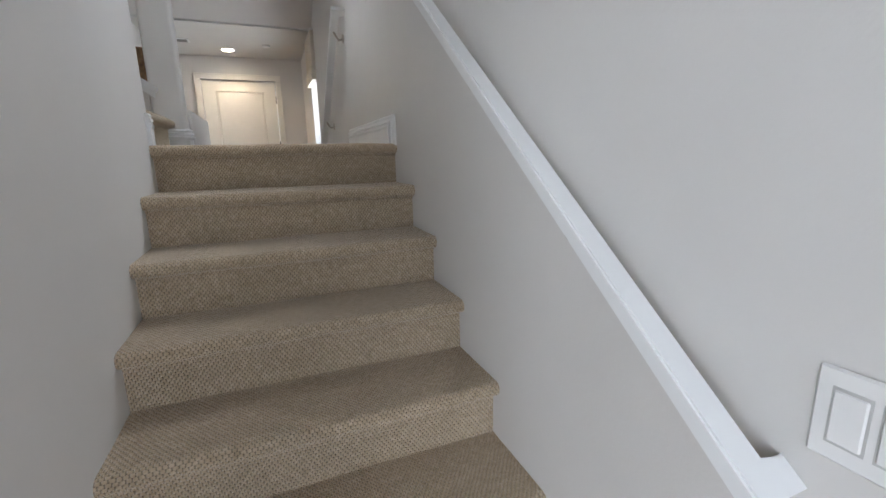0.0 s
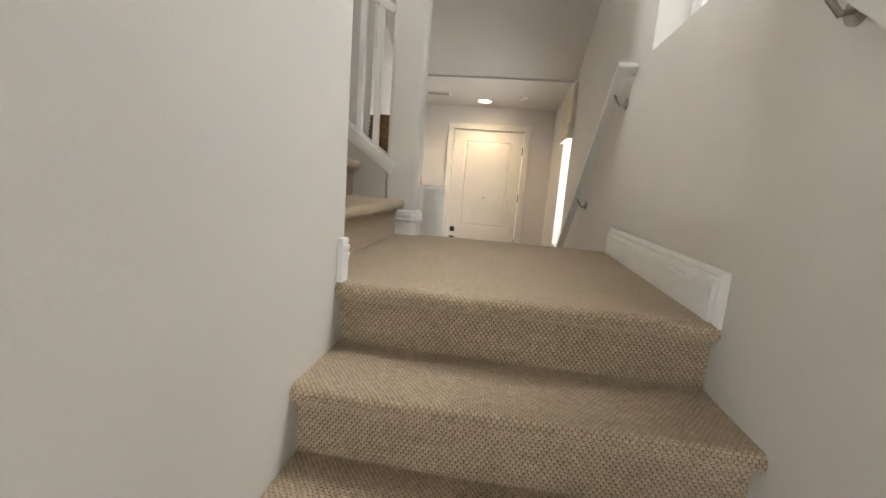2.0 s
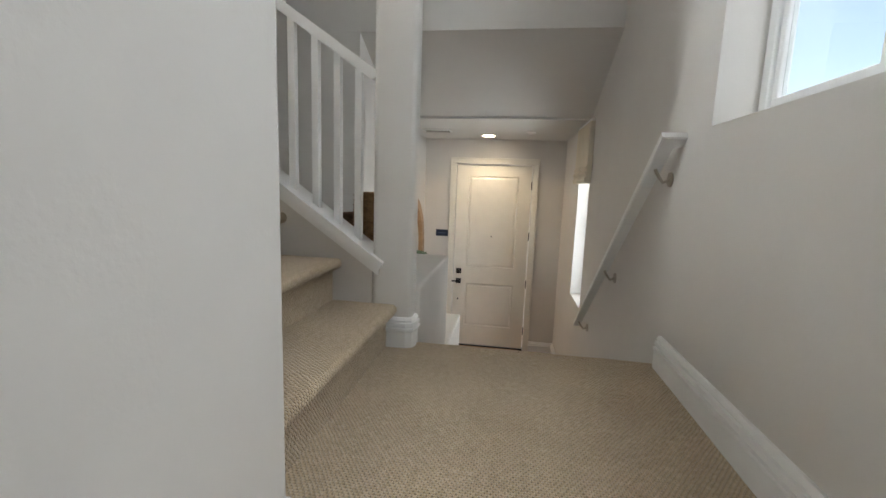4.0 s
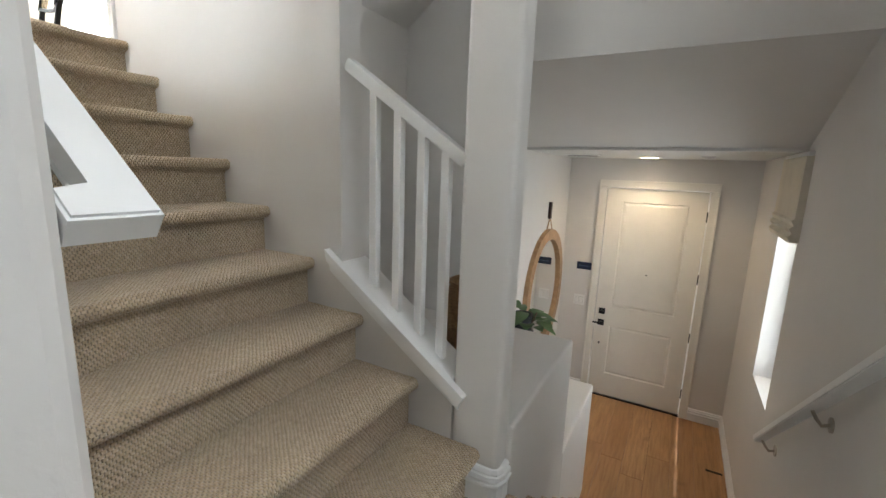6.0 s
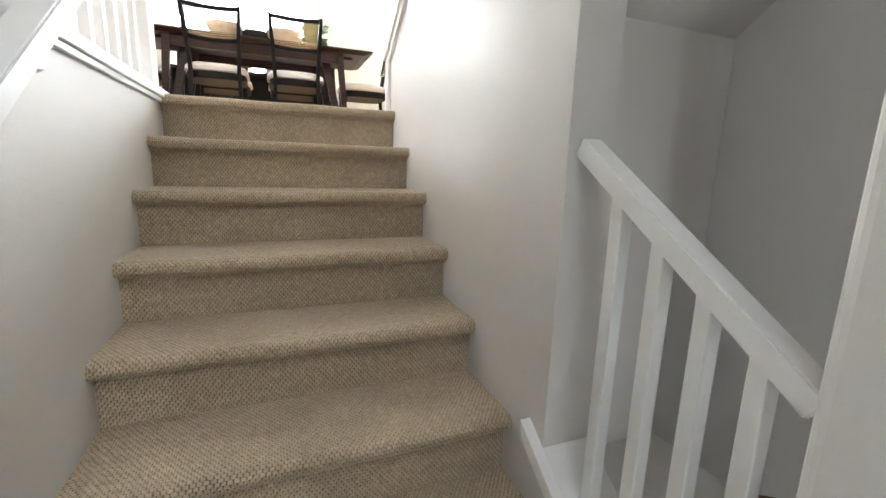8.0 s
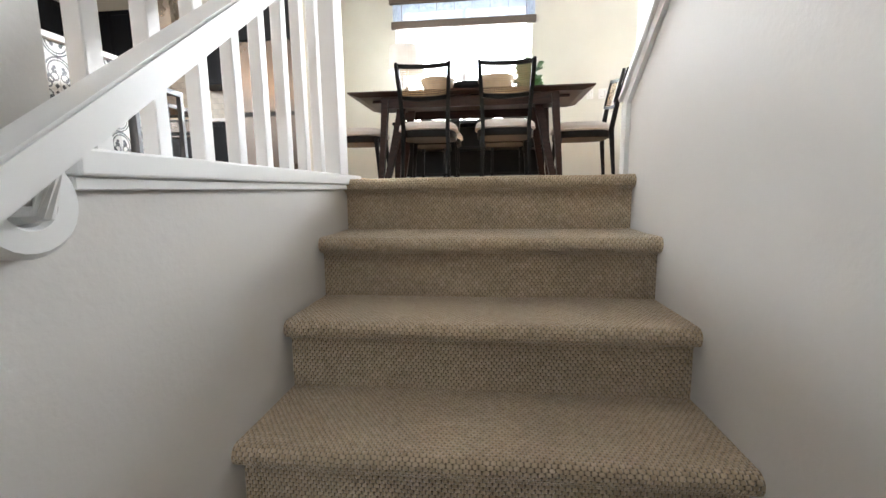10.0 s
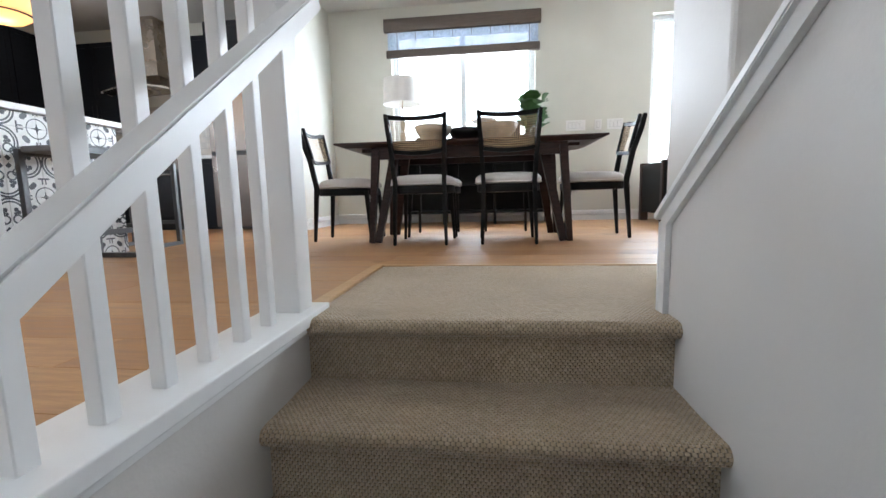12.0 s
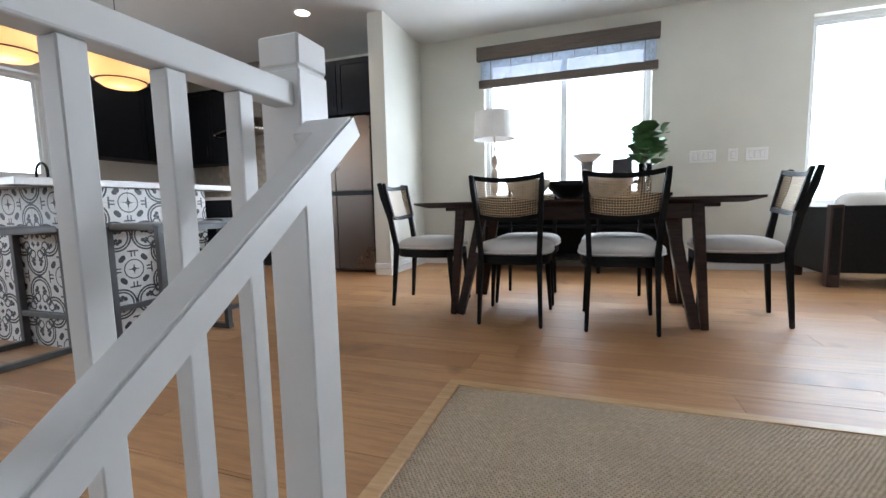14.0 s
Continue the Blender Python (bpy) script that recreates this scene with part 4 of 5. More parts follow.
def downlight(at, power, size=0.07, warm=(1.0, 0.84, 0.62)):
    d = thing("recessed_light", "round white recessed ceiling light, switched on", "ceiling light", at, group="recessed ceiling lights")
    bm = bmesh.new()
    lathe(bm, [(size + 0.022, -0.006), (size + 0.022, 0.0), (size, 0.0), (size, -0.005)], n=24)
    part("ring", bm, TRIM, d)
    bm = bmesh.new()
    lathe(bm, [(size, -0.0065), (size, -0.002)], n=24)
    part("lens", bm, BULB, d)
    lamp("recessed_lamp", "SPOT", pose(at[0], at[1], at[2] - 0.02), power, warm, radius=size, spot=140)


downlight((-0.328, 6.25, ENTRY_CEIL), 12, warm=(1.0, 0.78, 0.52))
downlight((-5.70, -0.19, CEIL), 30)
downlight((-5.55, -2.35, CEIL), 30)
v = thing("ceiling_vent", "white slatted air vent in the entry ceiling", "air vent", (-0.85, 5.90, ENTRY_CEIL))
part("frame", boxm(-0.15, 0.15, -0.075, 0.075, -0.008, -0.0005, bevel=0.003), TRIM, v)
# dark sheet painted as the shade between the slats
part("backing", boxm(-0.125, 0.125, -0.05, 0.05, -0.0092, -0.0082), plain("vent shadow", (0.10, 0.10, 0.09), 0.9), v)
for k in range(7):
    part("slat", boxm(-0.125, 0.125, -0.048 + k * 0.0145, -0.042 + k * 0.0145, -0.014, -0.0094), plain("grey slat", (0.32, 0.31, 0.29), 0.5), v)
v = thing("smoke_detector", "flat white round detector on the entry ceiling", "detector", (0.12, 5.92, ENTRY_CEIL))
part("cover", lathe(bmesh.new(), [(0.05, -0.0005), (0.05, -0.012), (0.035, -0.02), (0.0001, -0.021)], n=24), SWITCH, v)


# ---- dining room ----
TX = -4.89
TY = 2.44


def dining_table():
    t = thing("dining_table", "dark walnut dining table on splayed board legs", "table", (TX, TY, FLOOR))
    bm = bmesh.new()
    w, l = 0.40, 0.97
    z0, z1 = 0.705, 0.740
    lo = [bm.verts.new((x, y, z0)) for x, y in ((-w + 0.05, -l + 0.08), (w - 0.05, -l + 0.08), (w - 0.05, l - 0.08), (-w + 0.05, l - 0.08))]
    mid = [bm.verts.new((x, y, z1 - 0.012)) for x, y in ((-w, -l), (w, -l), (w, l), (-w, l))]
    top = [bm.verts.new((x, y, z1)) for x, y in ((-w, -l), (w, -l), (w, l), (-w, l))]
    bm.faces.new(lo[::-1])
    bm.faces.new(top)
    for a, b in ((lo, mid), (mid, top)):
        for i in range(4):
            bm.faces.new((a[i], a[(i + 1) % 4], b[(i + 1) % 4], b[i]))
    part("tabletop", bm, WALNUT, t)
    part("inlay", boxm(-w + 0.17, w - 0.17, -l + 0.16, l - 0.16, 0.682, 0.706, bevel=0.004), WALNUT, t)
    for sx in (-1, 1):
        part("apron", boxm(sx * 0.30 - 0.012, sx * 0.30 + 0.012, -0.66, 0.66, 0.62, 0.706), WALNUT, t)
        for sy in (-1, 1):
            foot = (sx * 0.33, sy * 0.745, 0.0)
            bm = bmesh.new()
            bar(bm, (foot[0], foot[1] - sy * 0.016, 0), (sx * 0.30, sy * 0.68, 0.706), 0.045, 0.04, up=(0, 1, 0), bevel=0.003, h2=0.06)
            part("leg", bm, WALNUT, t)
            bm = bmesh.new()
            bar(bm, (foot[0], foot[1] - sy * 0.062, 0), (sx * 0.20, sy * 0.55, 0.706), 0.045, 0.05, up=(0, 1, 0), bevel=0.003, h2=0.07)
            part("leg", bm, WALNUT, t)
    return t


dining_table()


def dining_chair():
    """Black lacquered chair; it faces +y, the back stands at -y."""
    c = thing("dining_chair", "black dining chair with woven cane back and oat linen seat pad", "chair", group="chairs round the table")
    for s in (-1, 1):
        bm = bmesh.new()
        bar(bm, (s * 0.183, -0.245, 0.0), (s * 0.172, -0.212, 0.43), 0.021, 0.023, up=(0, 1, 0), w2=0.030, h2=0.038, bevel=0.004)
        part("back_leg", bm, BLACKW, c)
        bm = bmesh.new()
        bar(bm, (s * 0.172, -0.212, 0.42), (s * 0.183, -0.250, 0.64), 0.029, 0.038, up=(0, 1, 0), w2=0.028, h2=0.036, bevel=0.004)
        bar(bm, (s * 0.183, -0.248, 0.63), (s * 0.193, -0.302, 0.80), 0.028, 0.036, up=(0, 1, 0), w2=0.028, h2=0.036, bevel=0.004)
        bar(bm, (s * 0.193, -0.299, 0.79), (s * 0.199, -0.322, 0.890), 0.028, 0.036, up=(0, 1, 0), w2=0.024, h2=0.028, bevel=0.004)
        part("back_post", bm, BLACKW, c)
        bm = bmesh.new()
        bar(bm, (s * 0.200, 0.222, 0.0), (s * 0.178, 0.190, 0.40), 0.020, 0.020, up=(0, 1, 0), w2=0.034, h2=0.034, bevel=0.003)
        part("front_leg", bm, BLACKW, c)

    def cushion(bm, rx, ry, cy, prof):
        """A body with a rounded-square outline from (inset, height) pairs."""
        n = 36
        rings = []
        for inset, z in prof:
            ring = []
            for k in range(n):
                a = 2 * math.pi * k / n
                ca, sa = math.cos(a), math.sin(a)
                ring.append(bm.verts.new(((rx - inset) * math.copysign(abs(ca) ** 0.55, ca), cy + (ry - inset) * math.copysign(abs(sa) ** 0.55, sa), z)))
            rings.append(ring)
        for p, q in zip(rings, rings[1:]):
            for k in range(n):
                bm.faces.new((p[k], p[(k + 1) % n], q[(k + 1) % n], q[k]))
        bm.faces.new(rings[0][::-1])
        bm.faces.new(rings[-1])
        return bm

    part("seat_frame", cushion(bmesh.new(), 0.222, 0.225, 0.005, [(0.008, 0.362), (0.0, 0.368), (0.0, 0.412), (0.006, 0.418)]), BLACKW, c)
    sp = part("seat_pad", cushion(bmesh.new(), 0.236, 0.230, 0.014, [(0.016, 0.4185), (0.003, 0.427), (0.004, 0.434), (0.0, 0.445), (0.004, 0.462), (0.020, 0.478), (0.055, 0.491), (0.11, 0.498), (0.17, 0.500)]), LINEN, c, "oat linen seat pad", smooth=True)
    part("piping", cushion(bmesh.new(), 0.240, 0.234, 0.014, [(0.004, 0.426), (0.0, 0.430), (0.004, 0.434)]), LINEN, sp)

    def back(u, v):
        """A place on the curved back: u from -1 to 1 across, v from 0 to 1 upward."""
        z = 0.655 + 0.222 * v - 0.022 * (1 - u * u)
        return Vector((u * (0.178 + 0.016 * v), -0.232 - 0.052 * v - 0.040 * (1 - u * u), z))

    bm = bmesh.new()
    for v0, v1 in ((-0.06, 0.06), (0.93, 1.05)):
        for i in range(10):
            a, b = -1 + i * 0.2, -0.8 + i * 0.2
            q = [back(a, v0), back(b, v0), back(b, v1), back(a, v1)]
            lo = [bm.verts.new(p + Vector((0, -0.010, 0))) for p in q]
            hi = [bm.verts.new(p + Vector((0, 0.012, 0))) for p in q]
            bm.faces.new(lo)
            bm.faces.new(hi[::-1])
            bm.faces.new((lo[0], lo[1], hi[1], hi[0]))
            bm.faces.new((lo[2], lo[3], hi[3], hi[2]))
    bmesh.ops.remove_doubles(bm, verts=bm.verts, dist=1e-5)
    for u in (-1, 1):
        bar(bm, back(u, -0.02), back(u, 1.03), 0.020, 0.022, up=(0, 1, 0))
    part("back_frame", bm, BLACKW, c)
    bm = bmesh.new()
    cols, rws = 27, 15
    for i in range(cols):
        u = -0.96 + 1.92 * i / (cols - 1)
        w = 0.0085
        q = [back(u - w, 0.04), back(u + w, 0.04), back(u + w, 0.96), back(u - w, 0.96)]
        bm.faces.new([bm.verts.new(p) for p in q])
    for j in range(rws):
        v_ = 0.06 + 0.88 * j / (rws - 1)
        for i in range(8):
            a, b = -1 + i * 0.25, -0.75 + i * 0.25
            q = [back(a, v_ - 0.008), back(b, v_ - 0.008), back(b, v_ + 0.008), back(a, v_ + 0.008)]
            bm.faces.new([bm.verts.new(p + Vector((0, 0.0015, 0))) for p in q])
    part("cane_panel", bm, CANE, c, "open woven cane panel", kind="stuff")
    return c


ch = dining_chair()
ch.matrix_world = pose(-4.60, 2.115, FLOOR, 0, 0, 90)
copy_thing(ch, pose(-4.60, 2.731, FLOOR, 0, 0, 90))
copy_thing(ch, pose(-5.16, 2.12, FLOOR, 0, 0, -90))
copy_thing(ch, pose(-5.16, 2.74, FLOOR, 0, 0, -90))
copy_thing(ch, pose(-4.885, 3.385, FLOOR, 0, 0, 178))
copy_thing(ch, pose(-4.86, 1.455, FLOOR, 0, 0, 0))


def bowl(name, label, at, r, h, material):
    b = thing(name, label, "bowl", at)
    part("body", lathe(bmesh.new(), [(r * 0.45, 0), (r * 0.5, 0.004), (r * 0.85, h * 0.55), (r, h), (r * 0.96, h), (r * 0.8, h * 0.55), (r * 0.3, 0.012), (0.0005, 0.01)], n=32), material, b, smooth=True)
    return b


TZ = FLOOR + 0.753
bowl("serving_bowl", "sand-coloured stoneware bowl on the dining table", (-4.78, 2.17, TZ), 0.15, 0.12, STONE)
bowl("serving_bowl", "sand-coloured stoneware bowl beside the black bowl", (-4.78, 2.66, TZ), 0.16, 0.12, STONE)
bowl("black_bowl", "wide black bowl in the middle of the dining table", (-4.92, 2.43, TZ), 0.16, 0.11, BLACKM)

CZ = FLOOR + 0.80
cs = thing("console", "black sideboard with open shelves under the dining window", "sideboard", (-6.62, 2.35, FLOOR))
part("top", boxm(-0.19, 0.19, -0.95, 0.95, 0.765, 0.80, bevel=0.004), BLACKW, cs)
part("shelf", boxm(-0.18, 0.18, -0.92, 0.92, 0.13, 0.16, bevel=0.003), BLACKW, cs)
part("shelf", boxm(-0.18, 0.18, -0.92, 0.92, 0.46, 0.485, bevel=0.003), BLACKW, cs)
part("back_panel", boxm(-0.185, -0.17, -0.92, 0.92, 0.16, 0.765), BLACKW, cs)
for y in (-0.92, -0.3, 0.3, 0.92):
    part("upright", boxm(-0.18, 0.18, y - 0.015, y + 0.015, 0.0, 0.765, bevel=0.003), BLACKW, cs)

tl = thing("table_lamp", "table lamp with a stacked dark stem and white drum shade", "lamp", (-6.50, 1.585, CZ))
part("stem", lathe(bmesh.new(), [(0.075, 0), (0.075, 0.012), (0.015, 0.02), (0.03, 0.06), (0.042, 0.105), (0.03, 0.15), (0.014, 0.165), (0.03, 0.20), (0.040, 0.245), (0.03, 0.29), (0.014, 0.305), (0.028, 0.34), (0.036, 0.385), (0.026, 0.43), (0.010, 0.45), (0.008, 0.66)], n=20), STONE, tl, smooth=True)
bm = bmesh.new()
n = 36
rg = [[bm.verts.new((r * math.cos(2 * math.pi * i / n), r * math.sin(2 * math.pi * i / n), z)) for i in range(n)] for r, z in ((0.222, 0.615), (0.208, 0.895), (0.205, 0.895), (0.219, 0.615))]
for a in range(4):
    for i in range(n):
        bm.faces.new((rg[a][i], rg[a][(i + 1) % n], rg[(a + 1) % 4][(i + 1) % n], rg[(a + 1) % 4][i]))
part("shade", bm, PAPER, tl, "white drum shade", smooth=False)
cp = thing("compote_bowl", "grey footed stand with a pale flared dish on the sideboard", "bowl", (-6.52, 2.53, CZ))
part("foot", lathe(bmesh.new(), [(0.075, 0), (0.075, 0.012), (0.060, 0.03), (0.058, 0.27), (0.064, 0.325)], n=28), plain("grey stoneware", (0.14, 0.14, 0.15), 0.5), cp, smooth=True)
part("dish", lathe(bmesh.new(), [(0.066, 0.326), (0.15, 0.395), (0.152, 0.402), (0.145, 0.402), (0.05, 0.345), (0.0005, 0.34)], n=28), PAPER, cp, "pale flared dish", smooth=True)
bx = thing("storage_box", "dark grey box on the sideboard", "box", (-6.56, 2.86, CZ))
part("body", boxm(-0.08, 0.08, -0.09, 0.09, 0.0, 0.34, bevel=0.01), plain("charcoal cloth", (0.07, 0.07, 0.075), 0.8), bx)
pv = thing("fiddle_leaf_plant", "green fiddle-leaf branches in a clear glass vase on the sideboard", "plant", (-6.47, 3.06, CZ))
ob = part("vase", lathe(bmesh.new(), [(0.055, 0), (0.06, 0.005), (0.065, 0.28), (0.061, 0.28), (0.055, 0.012), (0.0005, 0.01)], n=24), GLASS, pv, "clear glass vase", smooth=True)
ob.visible_shadow = False
leafy(pv, (0, 0, 0.06), 0.62, 0.30, 54, 0.145, 11, droop=-0.25, wide=1.7, rise=2.6)

for y, w, k in ((3.645, 0.235, 4), (3.912, 0.083, 1), (4.112, 0.190, 3)):
    wall_plate("light_switch", "white %s rocker switch plate on the dining wall" % {4: "four-gang", 1: "single", 3: "three-gang"}[k], "switch", (WX, y, 4.20), w, 0.125, (1, 0), SWITCH, k)

sf = thing("sofa", "dark wood framed sofa with cream cushions by the lounge window", "sofa", (-6.12, 4.40, FLOOR))
part("side_panel", boxm(-0.62, 0.06, -0.035, 0.03, 0.10, 0.64, bevel=0.006), BLACKW, sf)
for x in (-0.60, 0.02):
    part("leg", boxm(x - 0.035, x + 0.035, -0.045, 0.04, 0.0, 0.66, bevel=0.005), WALNUT, sf)
part("back_panel", boxm(0.0, 0.05, 0.03, 2.0, 0.12, 0.65, bevel=0.006), BLACKW, sf)
for y in (0.9, 1.97):
    part("leg", boxm(-0.02, 0.05, y - 0.03, y + 0.03, 0.0, 0.12, bevel=0.004), WALNUT, sf)
part("seat_base", boxm(-0.60, 0.0, 0.03, 2.0, 0.16, 0.30, bevel=0.008), BLACKW, sf)
for k in range(2):
    part("back_cushion", boxm(-0.22, -0.005, 0.05 + k * 0.97, 0.99 + k * 0.97, 0.42, 0.76 + 0.05 * k, bevel=0.10, seg=5), CREAM, sf, "cream back cushion", smooth=True)
    part("seat_cushion", boxm(-0.62, -0.06, 0.05 + k * 0.97, 0.99 + k * 0.97, 0.30, 0.44, bevel=0.045, seg=3), CREAM, sf, "cream seat cushion", smooth=True)

ar = thing("framed_picture", "dark framed picture on the top stair wall", "picture", (-2.30, 4.26, 4.25))
part("frame", boxm(-0.30, 0.30, -0.03, -0.001, -0.42, 0.42, bevel=0.004), TRIM, ar)
part("print", boxm(-0.25, 0.25, -0.034, -0.0305, -0.37, 0.37), plain("dark abstract print", (0.09, 0.11, 0.115), 0.4, 0, 0.8, 3.0), ar)


# ---- kitchen ----
IX0, IX1, IY0, IY1 = -4.20, -3.36, -1.45, 0.0
isl = thing("kitchen_island", "kitchen island with black and white patterned tiles and quartz top", "kitchen island", (0, 0, 0))
part("body", boxm(IX0 + 0.012, IX1 - 0.012, IY0, IY1 - 0.012, FLOOR, FLOOR + 0.862), GROUT, isl)
part("worktop", boxm(-4.43, -3.14, IY0 - 0.03, IY1 + 0.05, FLOOR + 0.864, FLOOR + 0.90, bevel=0.003), QUARTZ, isl, "white quartz worktop")


TS = 0.195


def tile_mesh(x0, x1, h, flip_x, flip_z, d=0.011):
    """A tile cut to x0..x1 of its width and to height h; the flips say to which corner the ringed star belongs."""
    bm = boxm(x0 + 0.0006, x1 - 0.0006, -d, 0, 0.0006, h - 0.0006, bevel=0.0012)
    uvl = bm.loops.layers.uv.new("UVMap")
    for f in bm.faces:
        for lp in f.loops:
            a, b = lp.vert.co.x / TS, lp.vert.co.z / TS
            lp[uvl].uv = (1 - a if flip_x else a, 1 - b if flip_z else b)
    return mesh_from(bm, "tile", TILE)


def tile_panel(m, first, length):
    """Tiles on one face of the island; a ringed star stands at `first` along it."""
    made = {}
    for k in range(-9, 10):
        x = first + k * TS
        a, b = max(0.0, -x), min(TS, length - x)
        if b - a < 0.01:
            continue
        for r in range(5):
            h = min(TS, 0.862 - r * TS)
            key = (round(a, 3), round(b, 3), round(h, 3), k % 2 == 1, r % 2 == 1)
            if key not in made:
                made[key] = tile_mesh(*key)
            ob = new("tile", made[key])
            ob.matrix_world = m @ Matrix.Translation((x, 0, r * TS))
            ob.parent = isl


tile_panel(pose(IX1, IY1, FLOOR, 0, 0, 180), IX1 + 3.67, IX1 - IX0)
tile_panel(pose(IX1, IY1 - 1.30, FLOOR, 0, 0, 90), 0.845, 1.289)


def stool():
    s = thing("counter_stool", "grey metal framed counter stool with a sled base", "stool", group="counter stools")
    for x in (-0.2, 0.2):
        for y in (-0.19, 0.19):
            bm = bmesh.new()
            bar(bm, (x, y, 0.02), (x, y, 0.62), 0.032, 0.032, up=(0, 1, 0), bevel=0.002)
            part("leg", bm, GREYM, s)
        part("base_bar", boxm(x - 0.018, x + 0.018, -0.21, 0.21, 0.0, 0.03, bevel=0.002), GREYM, s)
    for y in (-0.19, 0.19):
        part("foot_rail", boxm(-0.2, 0.2, y - 0.014, y + 0.014, 0.17, 0.20, bevel=0.002), GREYM, s)
        part("top_rail", boxm(-0.216, 0.216, y - 0.016, y + 0.016, 0.615, 0.65, bevel=0.002), GREYM, s)
    part("seat", boxm(-0.21, 0.21, -0.17, 0.17, 0.628, 0.664, bevel=0.01, seg=2), plain("grey leather", (0.16, 0.16, 0.165), 0.5), s)
    return s


s0 = stool()
s0.matrix_world = pose(-3.70, 0.27, FLOOR, 0, 0, 0)
copy_thing(s0, pose(-4.43, -0.12, FLOOR, 0, 0, 90))
copy_thing(s0, pose(-3.14, -0.20, FLOOR, 0, 0, 90))

for x in (-4.41, -3.70):
    p = thing("pendant_lamp", "glowing amber pendant shade with a dark rim on a thin cord", "pendant lamp", (x, -1.0, 4.76), group="pendants over the island")
    bm = bmesh.new()
    lathe(bm, [(0.001, 0.0), (0.12, 0.004), (0.175, 0.045), (0.205, 0.10), (0.212, 0.16), (0.205, 0.22), (0.17, 0.27), (0.10, 0.285), (0.001, 0.287)], n=32)
    part("shade", bm, PENDANT, p, "glowing amber shade", smooth=True)
    bm = bmesh.new()
    lathe(bm, [(0.178, 0.040), (0.183, 0.040), (0.183, 0.048), (0.178, 0.048)], n=32)
    part("rim", bm, BLACKM, p)
    part("cord", tube(bmesh.new(), [(0, 0, 0.285), (0, 0, CEIL - 4.76)], 0.003, 6), BLACKM, p)
    part("canopy", lathe(bmesh.new(), [(0.06, CEIL - 4.76 - 0.02), (0.06, CEIL - 4.761)], n=20), BLACKM, p)
    lamp("pendant_light", "POINT", pose(x, -1.0, 4.70), 6, (1.0, 0.72, 0.42), radius=0.12)


def cabinet(name, label, x0, x1, y0, y1, z0, z1, face, doors):
    """A cabinet box with shaker doors on one face ('x' faces +x, 'y' faces +y)."""
    c = thing(name, label, "cabinet", ((x0 + x1) / 2, (y0 + y1) / 2, z0))
    hx, hy, h = (x1 - x0) / 2 - 0.001, (y1 - y0) / 2 - 0.001, z1 - z0
    part("body", boxm(-hx, hx, -hy, hy, 0, h), NAVY, c)
    span = 2 * (hy if face == "x" else hx)
    for k in range(doors):
        a, b = -span / 2 + span * k / doors + 0.003, -span / 2 + span * (k + 1) / doors - 0.003
        f = hx if face == "x" else hy
        bm = bmesh.new()
        for p0, p1, q0, q1, d in ((a, b, 0.003, h - 0.003, 0.012), (a, a + 0.055, 0.003, h - 0.003, 0.02), (b - 0.055, b, 0.003, h - 0.003, 0.02), (a + 0.055, b - 0.055, 0.003, 0.058, 0.02), (a + 0.055, b - 0.055, h - 0.058, h - 0.003, 0.02)):
            if face == "x":
                box(bm, f + 0.001, f + d, p0, p1, q0, q1)
            else:
                box(bm, p0, p1, f + 0.001, f + d, q0, q1)
        dd = part("door", bm, NAVY, c)
        e = b - 0.03 if k % 2 == 0 else a + 0.03
        zz = h - 0.16 if z0 < FLOOR + 0.5 else 0.16
        pts = [(f + 0.045, e, zz - 0.07), (f + 0.045, e, zz + 0.07)] if face == "x" else [(e, f + 0.045, zz - 0.07), (e, f + 0.045, zz + 0.07)]
        part("handle", tube(bmesh.new(), pts, 0.005, 8), BLACKM, dd)
    return c


FX = -6.02
fr = thing("refrigerator", "stainless steel four-door refrigerator beside the wing wall", "refrigerator", (FX, -0.10, FLOOR))
part("body", boxm(-0.80, -0.03, -0.445, 0.445, 0.02, 1.70, bevel=0.006), plain("dark fridge side", (0.06, 0.06, 0.065), 0.5), fr)
for y0_, y1_ in ((-0.445, -0.003), (0.003, 0.445)):
    for z0_, z1_ in ((0.05, 0.845), (0.905, 1.70)):
        part("door", boxm(-0.028, 0.0, y0_, y1_, z0_, z1_, bevel=0.006, seg=2), STEEL, fr)
part("grip_band", boxm(-0.029, -0.012, -0.445, 0.445, 0.846, 0.904), BLACKM, fr, "black recessed grip band")
part("grip_edge", boxm(-0.012, -0.002, -0.44, 0.44, 0.846, 0.856, bevel=0.002), STEEL, fr)
cabinet("fridge_cabinet", "dark navy cabinet above the refrigerator", -6.93, -6.10, -0.56, 0.40, FLOOR + 1.74, FLOOR + 2.32, "x", 2)
sp = thing("side_panel", "dark tall panel beside the refrigerator", "panel", (-6.5, 0.372, FLOOR))
part("panel", boxm(-0.43, 0.42, -0.022, 0.024, 0, 1.735), NAVY, sp)
for k, (y0_, y1_) in enumerate(((-1.13, -0.57), (-2.55, -1.90))):
    cabinet("base_cabinet", "dark navy base cabinet with shaker doors", -6.93, -6.34, y0_, y1_, FLOOR, FLOOR + 0.86, "x", 1)
rg_ = thing("range", "black and steel cooking range between the base cabinets", "stove", (-6.63, -1.515, FLOOR))
part("body", boxm(-0.30, 0.30, -0.38, 0.38, 0.0, 0.90, bevel=0.006), BLACKM, rg_)
part("oven_door", boxm(0.301, 0.325, -0.37, 0.37, 0.16, 0.72, bevel=0.005), BLACKM, rg_)
part("oven_handle", tube(bmesh.new(), [(0.36, -0.32, 0.68), (0.36, 0.32, 0.68)], 0.012, 10), STEEL, rg_)
